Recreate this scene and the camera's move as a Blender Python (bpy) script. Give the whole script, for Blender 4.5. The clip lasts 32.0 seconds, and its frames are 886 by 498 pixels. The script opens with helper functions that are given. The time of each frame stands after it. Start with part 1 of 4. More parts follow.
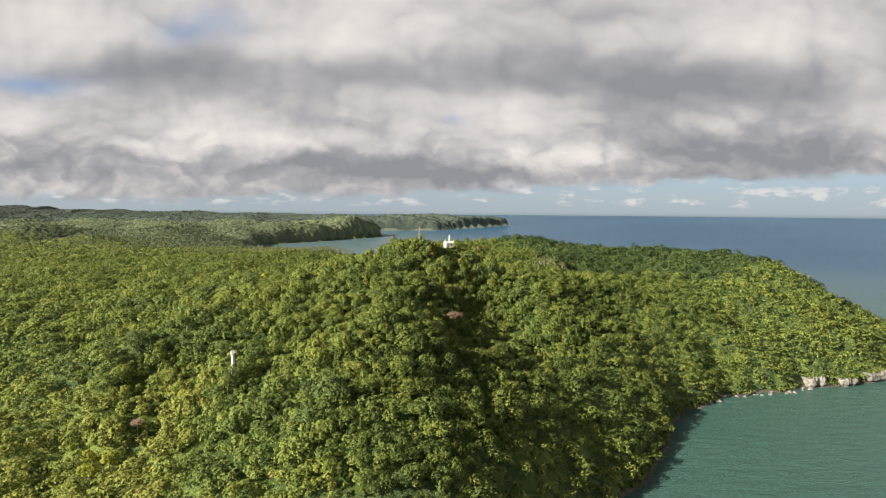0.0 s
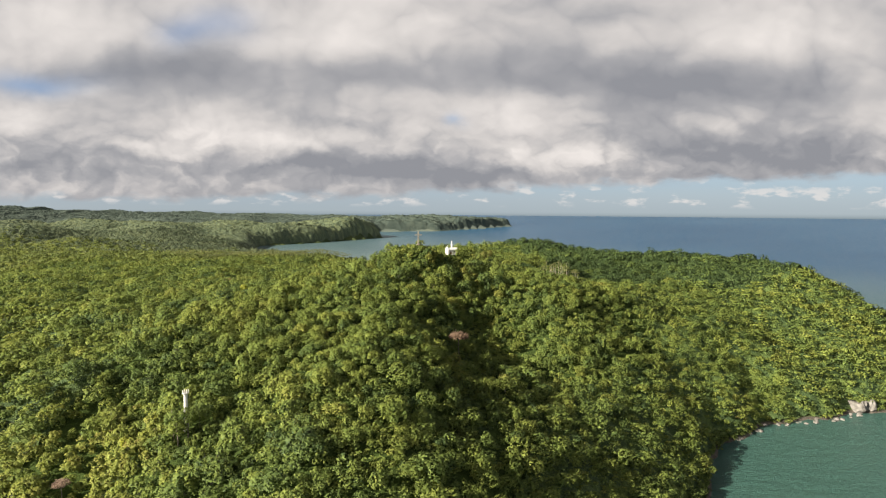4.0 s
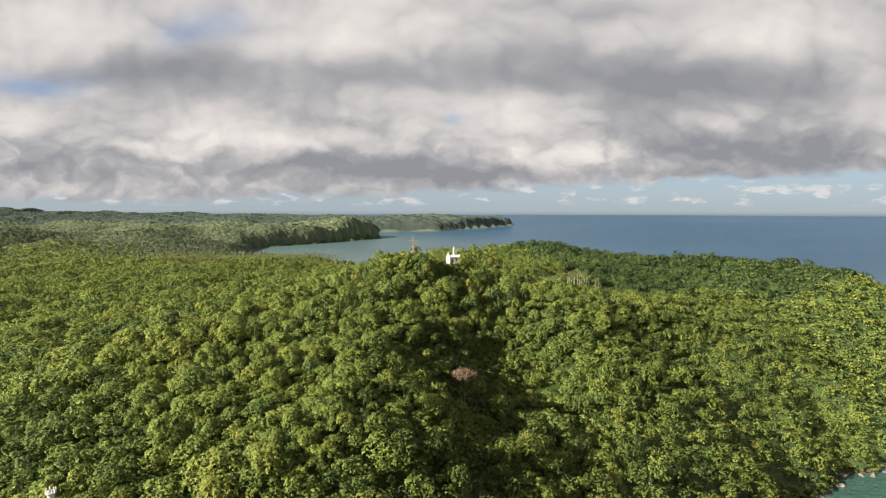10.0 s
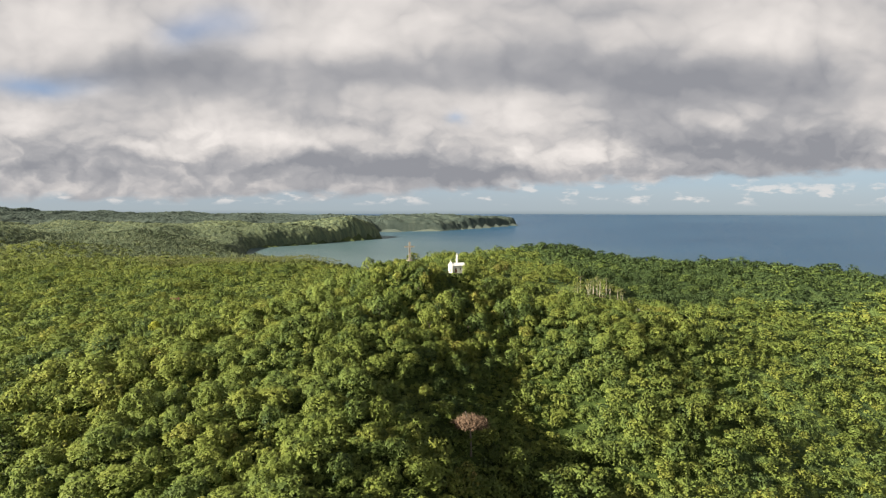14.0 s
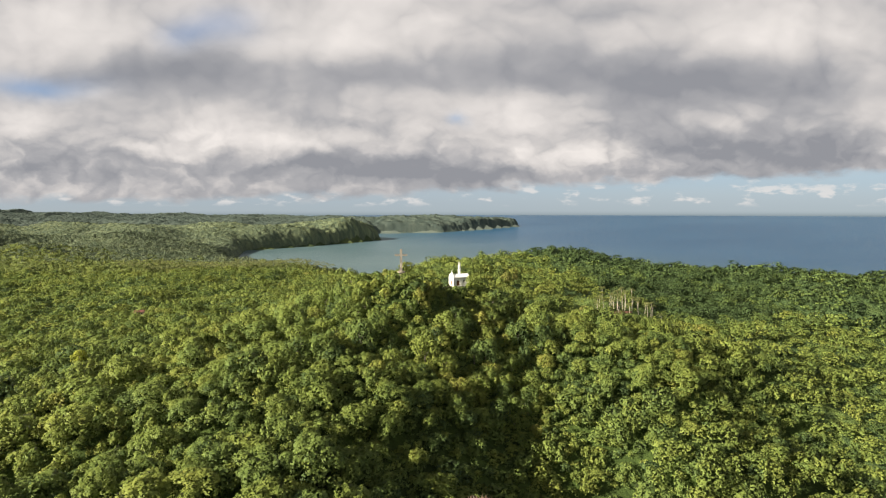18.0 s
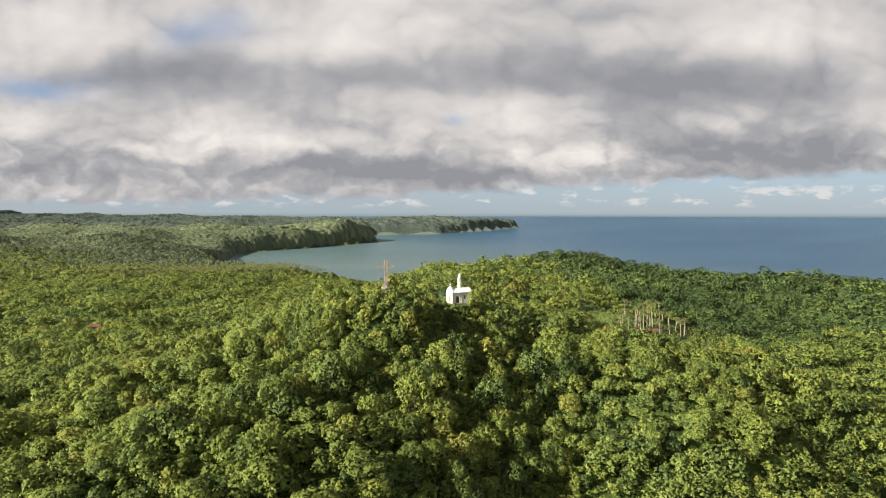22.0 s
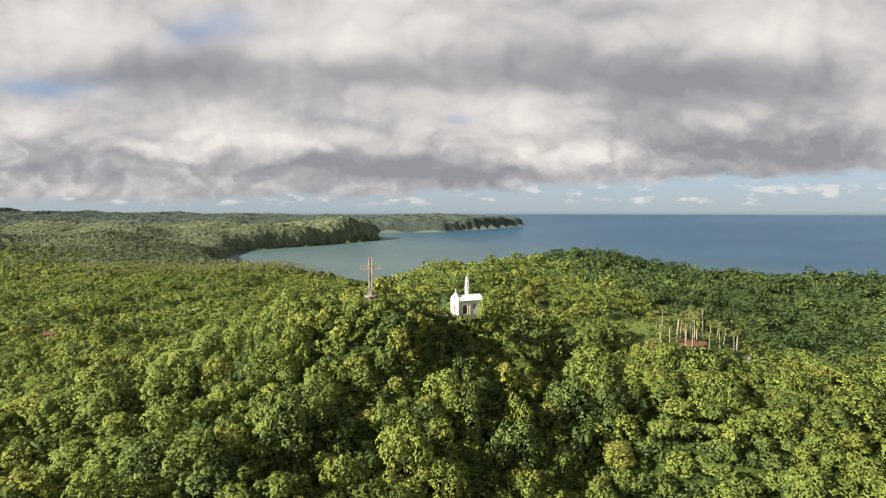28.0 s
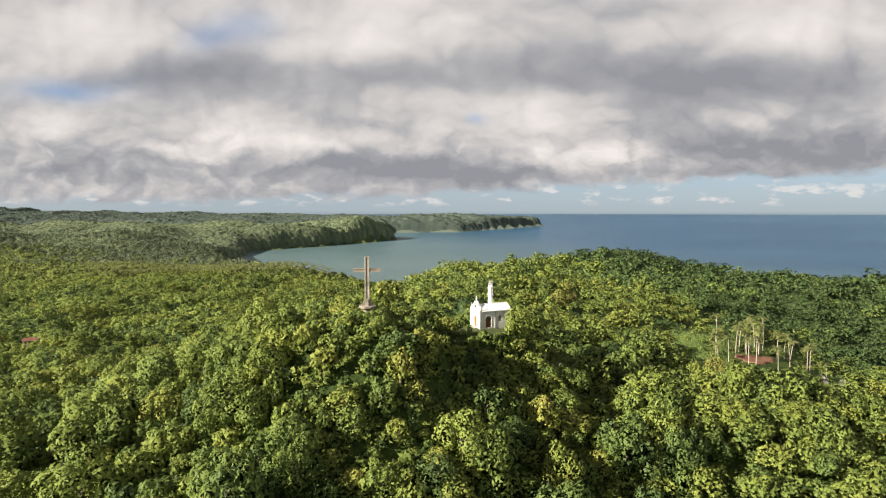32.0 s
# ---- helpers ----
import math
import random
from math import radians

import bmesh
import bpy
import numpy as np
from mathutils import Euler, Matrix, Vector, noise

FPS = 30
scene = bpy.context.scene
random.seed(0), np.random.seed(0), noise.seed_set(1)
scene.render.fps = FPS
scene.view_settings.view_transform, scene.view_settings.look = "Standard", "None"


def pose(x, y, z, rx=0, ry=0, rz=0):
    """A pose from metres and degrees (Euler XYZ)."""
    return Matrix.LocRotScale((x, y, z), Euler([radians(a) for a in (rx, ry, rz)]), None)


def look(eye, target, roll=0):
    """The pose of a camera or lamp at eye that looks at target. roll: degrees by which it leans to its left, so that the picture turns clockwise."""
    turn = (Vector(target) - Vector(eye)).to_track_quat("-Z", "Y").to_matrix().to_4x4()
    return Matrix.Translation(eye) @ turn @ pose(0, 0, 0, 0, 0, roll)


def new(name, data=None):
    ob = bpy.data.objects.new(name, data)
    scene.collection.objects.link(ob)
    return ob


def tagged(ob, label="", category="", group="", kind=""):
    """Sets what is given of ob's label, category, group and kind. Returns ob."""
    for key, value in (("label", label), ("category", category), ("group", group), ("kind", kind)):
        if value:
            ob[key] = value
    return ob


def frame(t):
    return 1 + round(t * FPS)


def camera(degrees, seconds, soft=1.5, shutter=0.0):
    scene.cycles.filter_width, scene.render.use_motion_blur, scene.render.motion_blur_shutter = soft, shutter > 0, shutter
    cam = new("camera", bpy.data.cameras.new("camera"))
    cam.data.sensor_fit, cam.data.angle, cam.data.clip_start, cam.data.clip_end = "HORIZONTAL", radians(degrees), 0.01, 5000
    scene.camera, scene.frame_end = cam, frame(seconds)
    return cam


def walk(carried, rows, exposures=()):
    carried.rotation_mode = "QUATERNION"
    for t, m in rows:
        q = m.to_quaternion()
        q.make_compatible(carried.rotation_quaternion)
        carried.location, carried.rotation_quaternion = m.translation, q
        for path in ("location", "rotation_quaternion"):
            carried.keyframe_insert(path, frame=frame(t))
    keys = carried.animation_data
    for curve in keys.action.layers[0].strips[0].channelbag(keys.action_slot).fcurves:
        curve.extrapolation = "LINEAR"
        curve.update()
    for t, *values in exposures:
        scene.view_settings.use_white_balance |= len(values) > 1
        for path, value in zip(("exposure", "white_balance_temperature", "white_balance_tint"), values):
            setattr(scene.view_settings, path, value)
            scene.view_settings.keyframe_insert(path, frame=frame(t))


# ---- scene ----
cam = camera(75.2, 32.0, soft=1.2)
METRES, EYE, TILT, LEAN, TURN = 450.0, 167.0, -3.85, -0.4, 0.0
ROWS = [
    (0.0, 0.0, 0.0, 0.0, 0.0, 0.0, -0.0),
    (0.5, -0.0002, 0.0178, 0.0014, 0.01, 0.02, -0.0),
    (1.0, -0.0003, 0.0354, 0.0031, 0.01, 0.02, -0.02),
    (1.5, -0.0006, 0.0527, 0.0048, 0.02, 0.02, -0.01),
    (2.0, -0.0007, 0.0693, 0.0067, 0.02, 0.02, -0.01),
    (2.5, -0.0009, 0.0863, 0.0089, 0.04, 0.02, -0.01),
    (3.0, -0.0012, 0.1032, 0.011, 0.07, 0.02, -0.01),
    (3.5, -0.0014, 0.1201, 0.0132, 0.1, 0.02, 0.0),
    (5.5, -0.0006, 0.186, 0.0194, 0.0, -0.01, 0.1),
    (6.0, -0.0005, 0.2032, 0.0208, -0.1, 0.01, 0.13),
    (6.5, -0.0009, 0.2204, 0.0226, -0.07, -0.0, 0.14),
    (7.0, -0.0007, 0.2372, 0.0236, -0.03, 0.03, 0.18),
    (7.5, -0.0008, 0.2538, 0.025, 0.01, 0.02, 0.19),
    (8.0, -0.0009, 0.2704, 0.0261, 0.04, 0.03, 0.2),
    (8.5, -0.0012, 0.2869, 0.0271, 0.06, 0.01, 0.22),
    (9.0, -0.0011, 0.3034, 0.0281, 0.1, 0.0, 0.25),
    (9.5, -0.001, 0.3201, 0.0291, 0.14, -0.04, 0.28),
    (10.0, -0.0009, 0.3369, 0.0302, 0.18, -0.06, 0.29),
    (10.5, -0.0008, 0.354, 0.0314, 0.22, -0.06, 0.29),
    (11.0, -0.0008, 0.3715, 0.0328, 0.25, -0.06, 0.29),
    (11.5, -0.0009, 0.3893, 0.0342, 0.26, -0.07, 0.29),
    (12.0, -0.0007, 0.4072, 0.0358, 0.29, -0.09, 0.29),
    (12.5, -0.0005, 0.4256, 0.0375, 0.32, -0.11, 0.29),
    (13.0, -0.0004, 0.4442, 0.0391, 0.36, -0.12, 0.29),
    (13.5, 0.0, 0.463, 0.0407, 0.4, -0.13, 0.29),
    (14.0, 0.0003, 0.482, 0.0423, 0.43, -0.13, 0.29),
    (14.5, 0.0005, 0.5012, 0.0437, 0.45, -0.12, 0.29),
    (16.5, 0.0006, 0.5781, 0.0482, 0.5, -0.06, 0.33),
    (17.0, 0.0005, 0.5975, 0.0492, 0.51, -0.06, 0.33),
    (17.5, 0.0006, 0.6169, 0.0501, 0.53, -0.03, 0.34),
    (18.0, 0.0008, 0.6368, 0.051, 0.5, -0.02, 0.34),
    (18.5, 0.001, 0.6561, 0.0519, 0.45, -0.01, 0.35),
    (19.0, 0.0012, 0.6762, 0.0531, 0.49, 0.05, 0.36),
    (19.5, 0.0012, 0.6959, 0.0541, 0.45, 0.05, 0.36),
    (20.0, 0.0013, 0.715, 0.0555, 0.42, 0.09, 0.34),
    (20.5, 0.0014, 0.7326, 0.0568, 0.39, 0.1, 0.36),
    (21.0, 0.0015, 0.7481, 0.0578, 0.37, 0.09, 0.36),
    (21.5, 0.0016, 0.7619, 0.0583, 0.35, 0.1, 0.37),
    (22.0, 0.0018, 0.7743, 0.0587, 0.33, 0.1, 0.36),
    (22.5, 0.0019, 0.7858, 0.0589, 0.33, 0.1, 0.36),
    (23.0, 0.0019, 0.7966, 0.0589, 0.31, 0.12, 0.36),
    (23.5, 0.002, 0.8072, 0.0589, 0.29, 0.11, 0.36),
    (24.0, 0.0019, 0.8176, 0.0588, 0.32, 0.1, 0.36),
    (24.5, 0.002, 0.8278, 0.0585, 0.43, 0.07, 0.35),
    (25.0, 0.0021, 0.8381, 0.0584, 0.53, 0.05, 0.33),
    (25.5, 0.0022, 0.8487, 0.0581, 0.68, 0.04, 0.32),
    (27.5, 0.0019, 0.8935, 0.0572, 0.73, -0.04, 0.33),
    (28.0, 0.0018, 0.905, 0.057, 0.76, -0.05, 0.33),
    (28.5, 0.0017, 0.9166, 0.0568, 0.77, -0.06, 0.35),
    (29.0, 0.0015, 0.9282, 0.0565, 0.87, -0.05, 0.33),
    (29.5, 0.0012, 0.9399, 0.0563, 1.09, -0.05, 0.33),
    (30.0, 0.001, 0.9516, 0.056, 1.24, -0.06, 0.33),
    (30.5, 0.0008, 0.9632, 0.0557, 1.45, -0.06, 0.3),
    (31.0, 0.0005, 0.9747, 0.0555, 1.77, -0.05, 0.29),
    (31.5, 0.0001, 0.9862, 0.0552, 2.12, -0.03, 0.25),
    (32.0, -0.0003, 0.9975, 0.055, 2.42, -0.01, 0.24),
]
walk(cam, [(t, pose(0, 0, EYE, TILT, LEAN, TURN) @ pose(METRES * x, METRES * y, METRES * z, 90 + pitch, roll, yaw)) for t, x, y, z, yaw, pitch, roll in ROWS], exposures=[(0.0, 1.20), (32.0, 1.25)])

# ---- sun, sky and clouds ----
SUN_AZ, SUN_EL = -120.0, 25.0        # degrees from +y towards +x, and above the horizon
SUN_POWER = 5.0


def sun_lamp():
    lamp = bpy.data.lights.new("sun", "SUN")
    lamp.energy, lamp.angle, lamp.color = SUN_POWER, radians(0.6), (1.0, 0.90, 0.74)
    a, e = radians(SUN_AZ), radians(SUN_EL)
    way = Vector((math.sin(a) * math.cos(e), math.cos(a) * math.cos(e), math.sin(e)))
    ob = new("sun", lamp)
    ob.matrix_world = look(way * 3000, (0, 0, 0))


sun_lamp()


class Nodes:
    """Short hand for building node trees."""

    def __init__(self, tree):
        self.tree = tree
        tree.nodes.clear()

    def add(self, kind, ins=(), **attrs):
        node = self.tree.nodes.new(kind)
        for key, value in attrs.items():
            setattr(node, key, value)
        for key, value in dict(ins).items():
            self.put(node.inputs[key], value)
        return node

    def put(self, socket, value):
        if isinstance(value, bpy.types.NodeSocket):
            self.tree.links.new(value, socket)
        else:
            socket.default_value = value

    def math(self, op, a, b=0.0, c=0.0, clamp=False):
        return self.add("ShaderNodeMath", {0: a, 1: b, 2: c}, operation=op, use_clamp=clamp).outputs[0]

    def vec(self, op, a, b=(0, 0, 0)):
        node = self.add("ShaderNodeVectorMath", {0: a, 1: b}, operation=op)
        return node.outputs["Value" if op == "DOT_PRODUCT" else "Vector"]

    def noise(self, vector, scale, detail=4.0, rough=0.55, out=0):
        return self.add("ShaderNodeTexNoise", {"Vector": vector, "Scale": scale, "Detail": detail, "Roughness": rough}).outputs[out]

    def ramp(self, fac, stops, mode="LINEAR"):
        node = self.add("ShaderNodeValToRGB", {"Fac": fac})
        node.color_ramp.interpolation = mode
        els = node.color_ramp.elements
        while len(els) < len(stops):
            els.new(0.5)
        for el, (p, c) in zip(els, stops):
            el.position, el.color = p, (*c, 1) if len(c) == 3 else c
        return node.outputs["Color"]

    def mix(self, fac, a, b, blend="MIX"):
        node = self.add("ShaderNodeMix", data_type="RGBA", blend_type=blend)
        self.put(node.inputs[0], fac)
        self.put(node.inputs[6], a)
        self.put(node.inputs[7], b)
        return node.outputs[2]

    def step(self, x, lo, hi):
        return self.add("ShaderNodeMapRange", {"Value": x, "From Min": lo, "From Max": hi}, interpolation_type="SMOOTHSTEP").outputs[0]


# large masses of the cloud deck: bearing and height (tangents), their spreads, and lighter (+) or darker (-)
CLOUDS = [
    (-0.70, 0.31, 0.16, 0.06, 0.22), (-0.16, 0.31, 0.18, 0.07, 0.28), (0.115, 0.172, 0.11, 0.040, 0.36), (0.53, 0.31, 0.13, 0.06, 0.30),
    (0.745, 0.200, 0.06, 0.05, 0.25), (-0.40, 0.140, 0.08, 0.035, 0.30), (-0.22, 0.120, 0.13, 0.014, 0.20), (-0.74, 0.160, 0.06, 0.03, 0.26),
    (0.22, 0.086, 0.11, 0.018, 0.36), (0.48, 0.150, 0.06, 0.02, 0.20), (-0.53, 0.10, 0.08, 0.02, 0.14), (-0.08, 0.19, 0.08, 0.03, 0.12),
    (-0.28, 0.235, 0.30, 0.026, -0.16), (0.36, 0.225, 0.34, 0.040, -0.34), (0.46, 0.100, 0.12, 0.034, -0.32), (-0.13, 0.072, 0.20, 0.022, -0.27),
    (-0.64, 0.080, 0.10, 0.02, -0.22), (0.03, 0.055, 0.10, 0.012, -0.24), (0.68, 0.100, 0.09, 0.022, -0.22), (-0.47, 0.24, 0.14, 0.035, -0.14),
]
GAPS = [(-0.71, 0.213, 0.075, 0.014, 0.7), (-0.39, 0.315, 0.05, 0.022, 0.35), (0.015, 0.155, 0.014, 0.008, 0.5), (-0.44, 0.30, 0.03, 0.02, 0.3)]


def make_world():
    world = bpy.data.worlds.new("sky")
    scene.world = world
    world.use_nodes = True
    n = Nodes(world.node_tree)
    ray = n.add("ShaderNodeTexCoord").outputs["Generated"]
    sep = n.add("ShaderNodeSeparateXYZ", {0: ray})
    x, y, z = sep.outputs
    ahead = n.math("MAXIMUM", n.math("ABSOLUTE", y), 0.12)
    u, v = n.math("DIVIDE", x, ahead), n.math("DIVIDE", z, ahead)
    flat = n.add("ShaderNodeCombineXYZ", {0: u, 1: v, 2: 0.0}).outputs[0]
    # heaps of cloud are large overhead and small towards the horizon
    low_down = n.math("SUBTRACT", 1.0, n.step(v, 0.06, 0.26))

    def heaps(offset, wide, tall, detail, rough, out=0):
        p = n.vec("ADD", flat, offset)
        big = n.noise(n.vec("MULTIPLY", p, (wide, tall, 1.0)), 1.0, detail, rough, out)
        less = n.noise(n.vec("MULTIPLY", p, (wide * 2.3, tall * 2.6, 1.0)), 1.0, detail, rough, out)
        return n.mix(low_down, big, less)

    # ragged edges: the masses are looked up at a place shifted by noise
    wob = n.vec("SUBTRACT", heaps((0, 0, 0), 5.0, 6.5, 6.0, 0.56, 1), (0.5, 0.5, 0.5))
    at = n.vec("ADD", flat, n.vec("MULTIPLY", wob, (0.13, 0.062, 0.0)))

    def masses(rows):
        total = None
        for cu, cv, su, sv, amount in rows:
            d = n.vec("MULTIPLY", n.vec("SUBTRACT", at, (cu, cv, 0)), (1 / su, 1 / sv, 0))
            g = n.math("EXPONENT", n.math("MULTIPLY", n.vec("DOT_PRODUCT", d, d), -0.6))
            total = n.math("MULTIPLY_ADD", g, amount, 0.0 if total is None else total)
        return total

    # billows: rounded heads with creases between them, lit from the upper left
    def billows(offset):
        total = None
        for wide, tall, amount in ((4.0, 6.0, 1.0), (9.0, 13.0, 0.42), (21.0, 29.0, 0.15)):
            p = n.vec("ADD", offset, n.vec("MULTIPLY", wob, (0.10, 0.06, 0.0)))
            head = n.math("ABSOLUTE", n.math("SUBTRACT", heaps(p, wide, tall, 1.0, 0.5), 0.5))
            total = n.math("MULTIPLY_ADD", head, amount, 0.0 if total is None else total)
        return total

    heads = billows((0.0, 0.0, 0.0))
    broad = n.math("SUBTRACT", heads, billows((-0.018, 0.022, 0.0)))
    puff = n.noise(n.vec("MULTIPLY", flat, (10.0, 24.0, 1.0)), 1.0, 6.0, 0.55)
    shade = n.math("ADD", n.math("MULTIPLY_ADD", broad, 0.75, 0.47), n.math("MULTIPLY", masses(CLOUDS), 1.2))
    shade = n.math("MULTIPLY_ADD", n.math("SUBTRACT", heads, 0.15), 0.60, shade)
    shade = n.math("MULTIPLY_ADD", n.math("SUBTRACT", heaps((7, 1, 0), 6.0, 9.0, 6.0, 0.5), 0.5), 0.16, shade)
    cloud = n.ramp(shade, [(0.1, (0.265, 0.27, 0.295)), (0.36, (0.385, 0.38, 0.392)), (0.60, (0.58, 0.55, 0.535)), (0.92, (0.79, 0.74, 0.705))])
    blue = n.ramp(n.math("MULTIPLY", v, 2.6), [(0.0, (0.50, 0.60, 0.68)), (0.12, (0.36, 0.50, 0.68)), (0.5, (0.24, 0.38, 0.66)), (1.0, (0.16, 0.30, 0.60))])
    # the deck ends above the horizon, higher on the seaward side
    edge = n.math("MULTIPLY_ADD", n.step(u, -0.55, 0.9), 0.045, 0.016)
    ragged = n.math("MULTIPLY_ADD", n.math("SUBTRACT", puff, 0.5), 0.055, v)
    cover = n.step(n.math("SUBTRACT", ragged, edge), -0.006, 0.012)
    cover = n.math("SUBTRACT", cover, masses(GAPS), clamp=True)
    # small cumulus standing on the horizon
    low = n.noise(n.vec("MULTIPLY", flat, (16.0, 42.0, 1.0)), 1.0, 6.0, 0.55)
    band = n.math("MULTIPLY", n.step(v, 0.004, 0.016), n.math("SUBTRACT", 1.0, n.step(v, 0.028, 0.075)))
    small = n.math("MULTIPLY", n.step(low, 0.53, 0.64), band)
    nishita = n.add("ShaderNodeTexSky", sky_type="NISHITA", sun_disc=False, sun_elevation=radians(SUN_EL), sun_rotation=radians(SUN_AZ), air_density=1.0, dust_density=1.5)
    clear = n.mix(0.6, n.mix(1.0, nishita.outputs[0], (0.10, 0.10, 0.10, 1), "MULTIPLY"), blue)
    sky = n.mix(n.math("MULTIPLY", small, 0.75), clear, (0.72, 0.69, 0.67, 1))
    sky = n.mix(cover, sky, cloud)
    # sky overhead, out of view, is dimmed to cut the fill light
    over = n.math("MULTIPLY_ADD", n.step(z, 0.40, 0.75), -0.60, 1.0)
    sky = n.mix(1.0, sky, n.add("ShaderNodeCombineColor", {0: over, 1: over, 2: over}).outputs[0], "MULTIPLY")
    sky = n.mix(n.step(v, -0.02, 0.0), (0.10, 0.15, 0.17, 1), sky)
    back = n.add("ShaderNodeBackground", {"Color": sky, "Strength": 0.48})
    n.add("ShaderNodeOutputWorld", {"Surface": back.outputs[0]})


make_world()


# ---- materials ----
def material(name):
    m = bpy.data.materials.new(name)
    m.use_nodes = True
    return m, Nodes(m.node_tree)


def finish(n, color, rough=0.8, spec=0.3, bump=None, bump_strength=0.3, bump_distance=0.1, metal=0.0):
    ins = {"Base Color": color, "Roughness": rough, "Specular IOR Level": spec, "Metallic": metal}
    if bump is not None:
        ins["Normal"] = n.add("ShaderNodeBump", {"Height": bump, "Strength": bump_strength, "Distance": bump_distance}).outputs[0]
    shader = n.add("ShaderNodeBsdfPrincipled", ins).outputs[0]
    n.add("ShaderNodeOutputMaterial", {"Surface": shader})


def mottled(name, dark, light, scale, rough=0.85, bump=0.4, distance=0.05, spec=0.25):
    """A surface of two tones at two scales with fine relief."""
    m, n = material(name)
    where = n.add("ShaderNodeNewGeometry").outputs["Position"]
    coarse, fine = n.noise(where, scale, 5.0), n.noise(where, scale * 9, 6.0, 0.65)
    fac = n.math("MULTIPLY_ADD", n.math("SUBTRACT", fine, 0.5), 0.7, coarse)
    color = n.ramp(fac, [(0.3, dark), (0.7, light)])
    finish(n, color, rough, spec, fine, bump, distance)
    return m


def foliage(name, stops, through_light=0.24, own_tint=0.0, relief=0.0):
    """Leaves: a tint for each tree, another for each leaf clump, light that passes through. Leaves take the light with the round of their clump."""
    m, n = material(name)
    geo = n.add("ShaderNodeNewGeometry")
    tint = n.add("ShaderNodeAttribute", attribute_name="tint").outputs["Fac"]
    own = n.add("ShaderNodeObjectInfo").outputs["Random"]
    patch = n.noise(geo.outputs["Position"], 0.012, 3.0)
    fac = n.math("MULTIPLY_ADD", n.math("SUBTRACT", own, 0.5), own_tint, tint)
    fac = n.math("MULTIPLY_ADD", n.math("SUBTRACT", patch, 0.5), 0.5, fac)
    color = n.ramp(fac, stops)
    leaf = n.math("MULTIPLY_ADD", geo.outputs["Random Per Island"], 0.24, 0.88)
    ins = {"Roughness": 0.6, "Specular IOR Level": 0.14}
    if relief:
        tufts = n.noise(geo.outputs["Position"], relief, 4.0, 0.7)
        # shade is put into the colour: hollows between tufts are darker
        leaf = n.math("MULTIPLY_ADD", n.step(tufts, 0.36, 0.64), 0.5, 0.70)
        bent = n.add("ShaderNodeBump", {"Height": tufts, "Strength": 1.0, "Distance": 1.3 / relief}).outputs[0]
    else:
        puff = n.add("ShaderNodeAttribute", attribute_name="puff").outputs["Vector"]
        bent = n.vec("NORMALIZE", n.add("ShaderNodeVectorTransform", {0: puff}, vector_type="NORMAL", convert_from="OBJECT", convert_to="WORLD").outputs[0])
    color = n.mix(1.0, color, n.add("ShaderNodeCombineColor", {0: leaf, 1: leaf, 2: leaf}).outputs[0], "MULTIPLY")
    ins["Base Color"], ins["Normal"] = color, bent
    solid = n.add("ShaderNodeBsdfPrincipled", ins).outputs[0]
    thin = n.add("ShaderNodeBsdfTranslucent", {"Color": color, "Normal": bent}).outputs[0]
    both = n.add("ShaderNodeMixShader", {0: through_light, 1: solid, 2: thin}).outputs[0]
    n.add("ShaderNodeOutputMaterial", {"Surface": both})
    return m


GREENS = [(0, (0.071, 0.113, 0.042)), (0.25, (0.152, 0.212, 0.056)), (0.5, (0.210, 0.265, 0.061)), (0.75, (0.265, 0.302, 0.067)), (0.97, (0.326, 0.324, 0.079)), (1, (0.350, 0.297, 0.094))]
LOWLAND = [(0, (0.118, 0.155, 0.050)), (0.5, (0.181, 0.223, 0.057)), (1, (0.260, 0.277, 0.071))]
# haze is put into these colours: greyer and bluer for the far woods
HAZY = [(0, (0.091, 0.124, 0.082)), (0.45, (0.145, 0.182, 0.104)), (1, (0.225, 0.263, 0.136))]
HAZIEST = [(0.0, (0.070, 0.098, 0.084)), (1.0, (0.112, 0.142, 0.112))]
LEAVES = foliage("leaves", GREENS)
CANOPY = foliage("canopy", GREENS, 0.08, relief=0.9)
TREE_LEAVES = foliage("tree_leaves", GREENS, own_tint=0.3)
LOWLAND_LEAVES, LOWLAND_CANOPY = foliage("lowland_leaves", LOWLAND), foliage("lowland_canopy", LOWLAND, 0.08, relief=0.4)
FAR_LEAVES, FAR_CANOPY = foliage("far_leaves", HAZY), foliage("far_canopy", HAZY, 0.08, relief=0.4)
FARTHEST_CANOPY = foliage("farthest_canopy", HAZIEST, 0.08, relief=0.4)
YELLOW_LEAVES = foliage("yellow_leaves", [(0.0, (0.29, 0.33, 0.045)), (1.0, (0.36, 0.36, 0.055))])
BROWN_TWIGS = mottled("brown_twigs", (0.24, 0.17, 0.125), (0.40, 0.29, 0.22), 0.6)
OLIVE_LEAVES = foliage("olive_leaves", [(0.0, (0.19, 0.21, 0.05)), (1.0, (0.26, 0.245, 0.075))])
PALM_LEAVES = mottled("palm_leaves", (0.085, 0.115, 0.034), (0.18, 0.18, 0.062), 0.4)
PALM_BARK = mottled("palm_bark", (0.28, 0.25, 0.20), (0.46, 0.42, 0.36), 0.8)
RED_TWIGS = mottled("reddish_twigs", (0.11, 0.072, 0.048), (0.22, 0.150, 0.100), 0.6)
RUST = mottled("rusty_roof", (0.12, 0.055, 0.040), (0.22, 0.105, 0.075), 0.7, 0.7)
BARK = mottled("bark", (0.10, 0.085, 0.065), (0.24, 0.21, 0.17), 0.9)


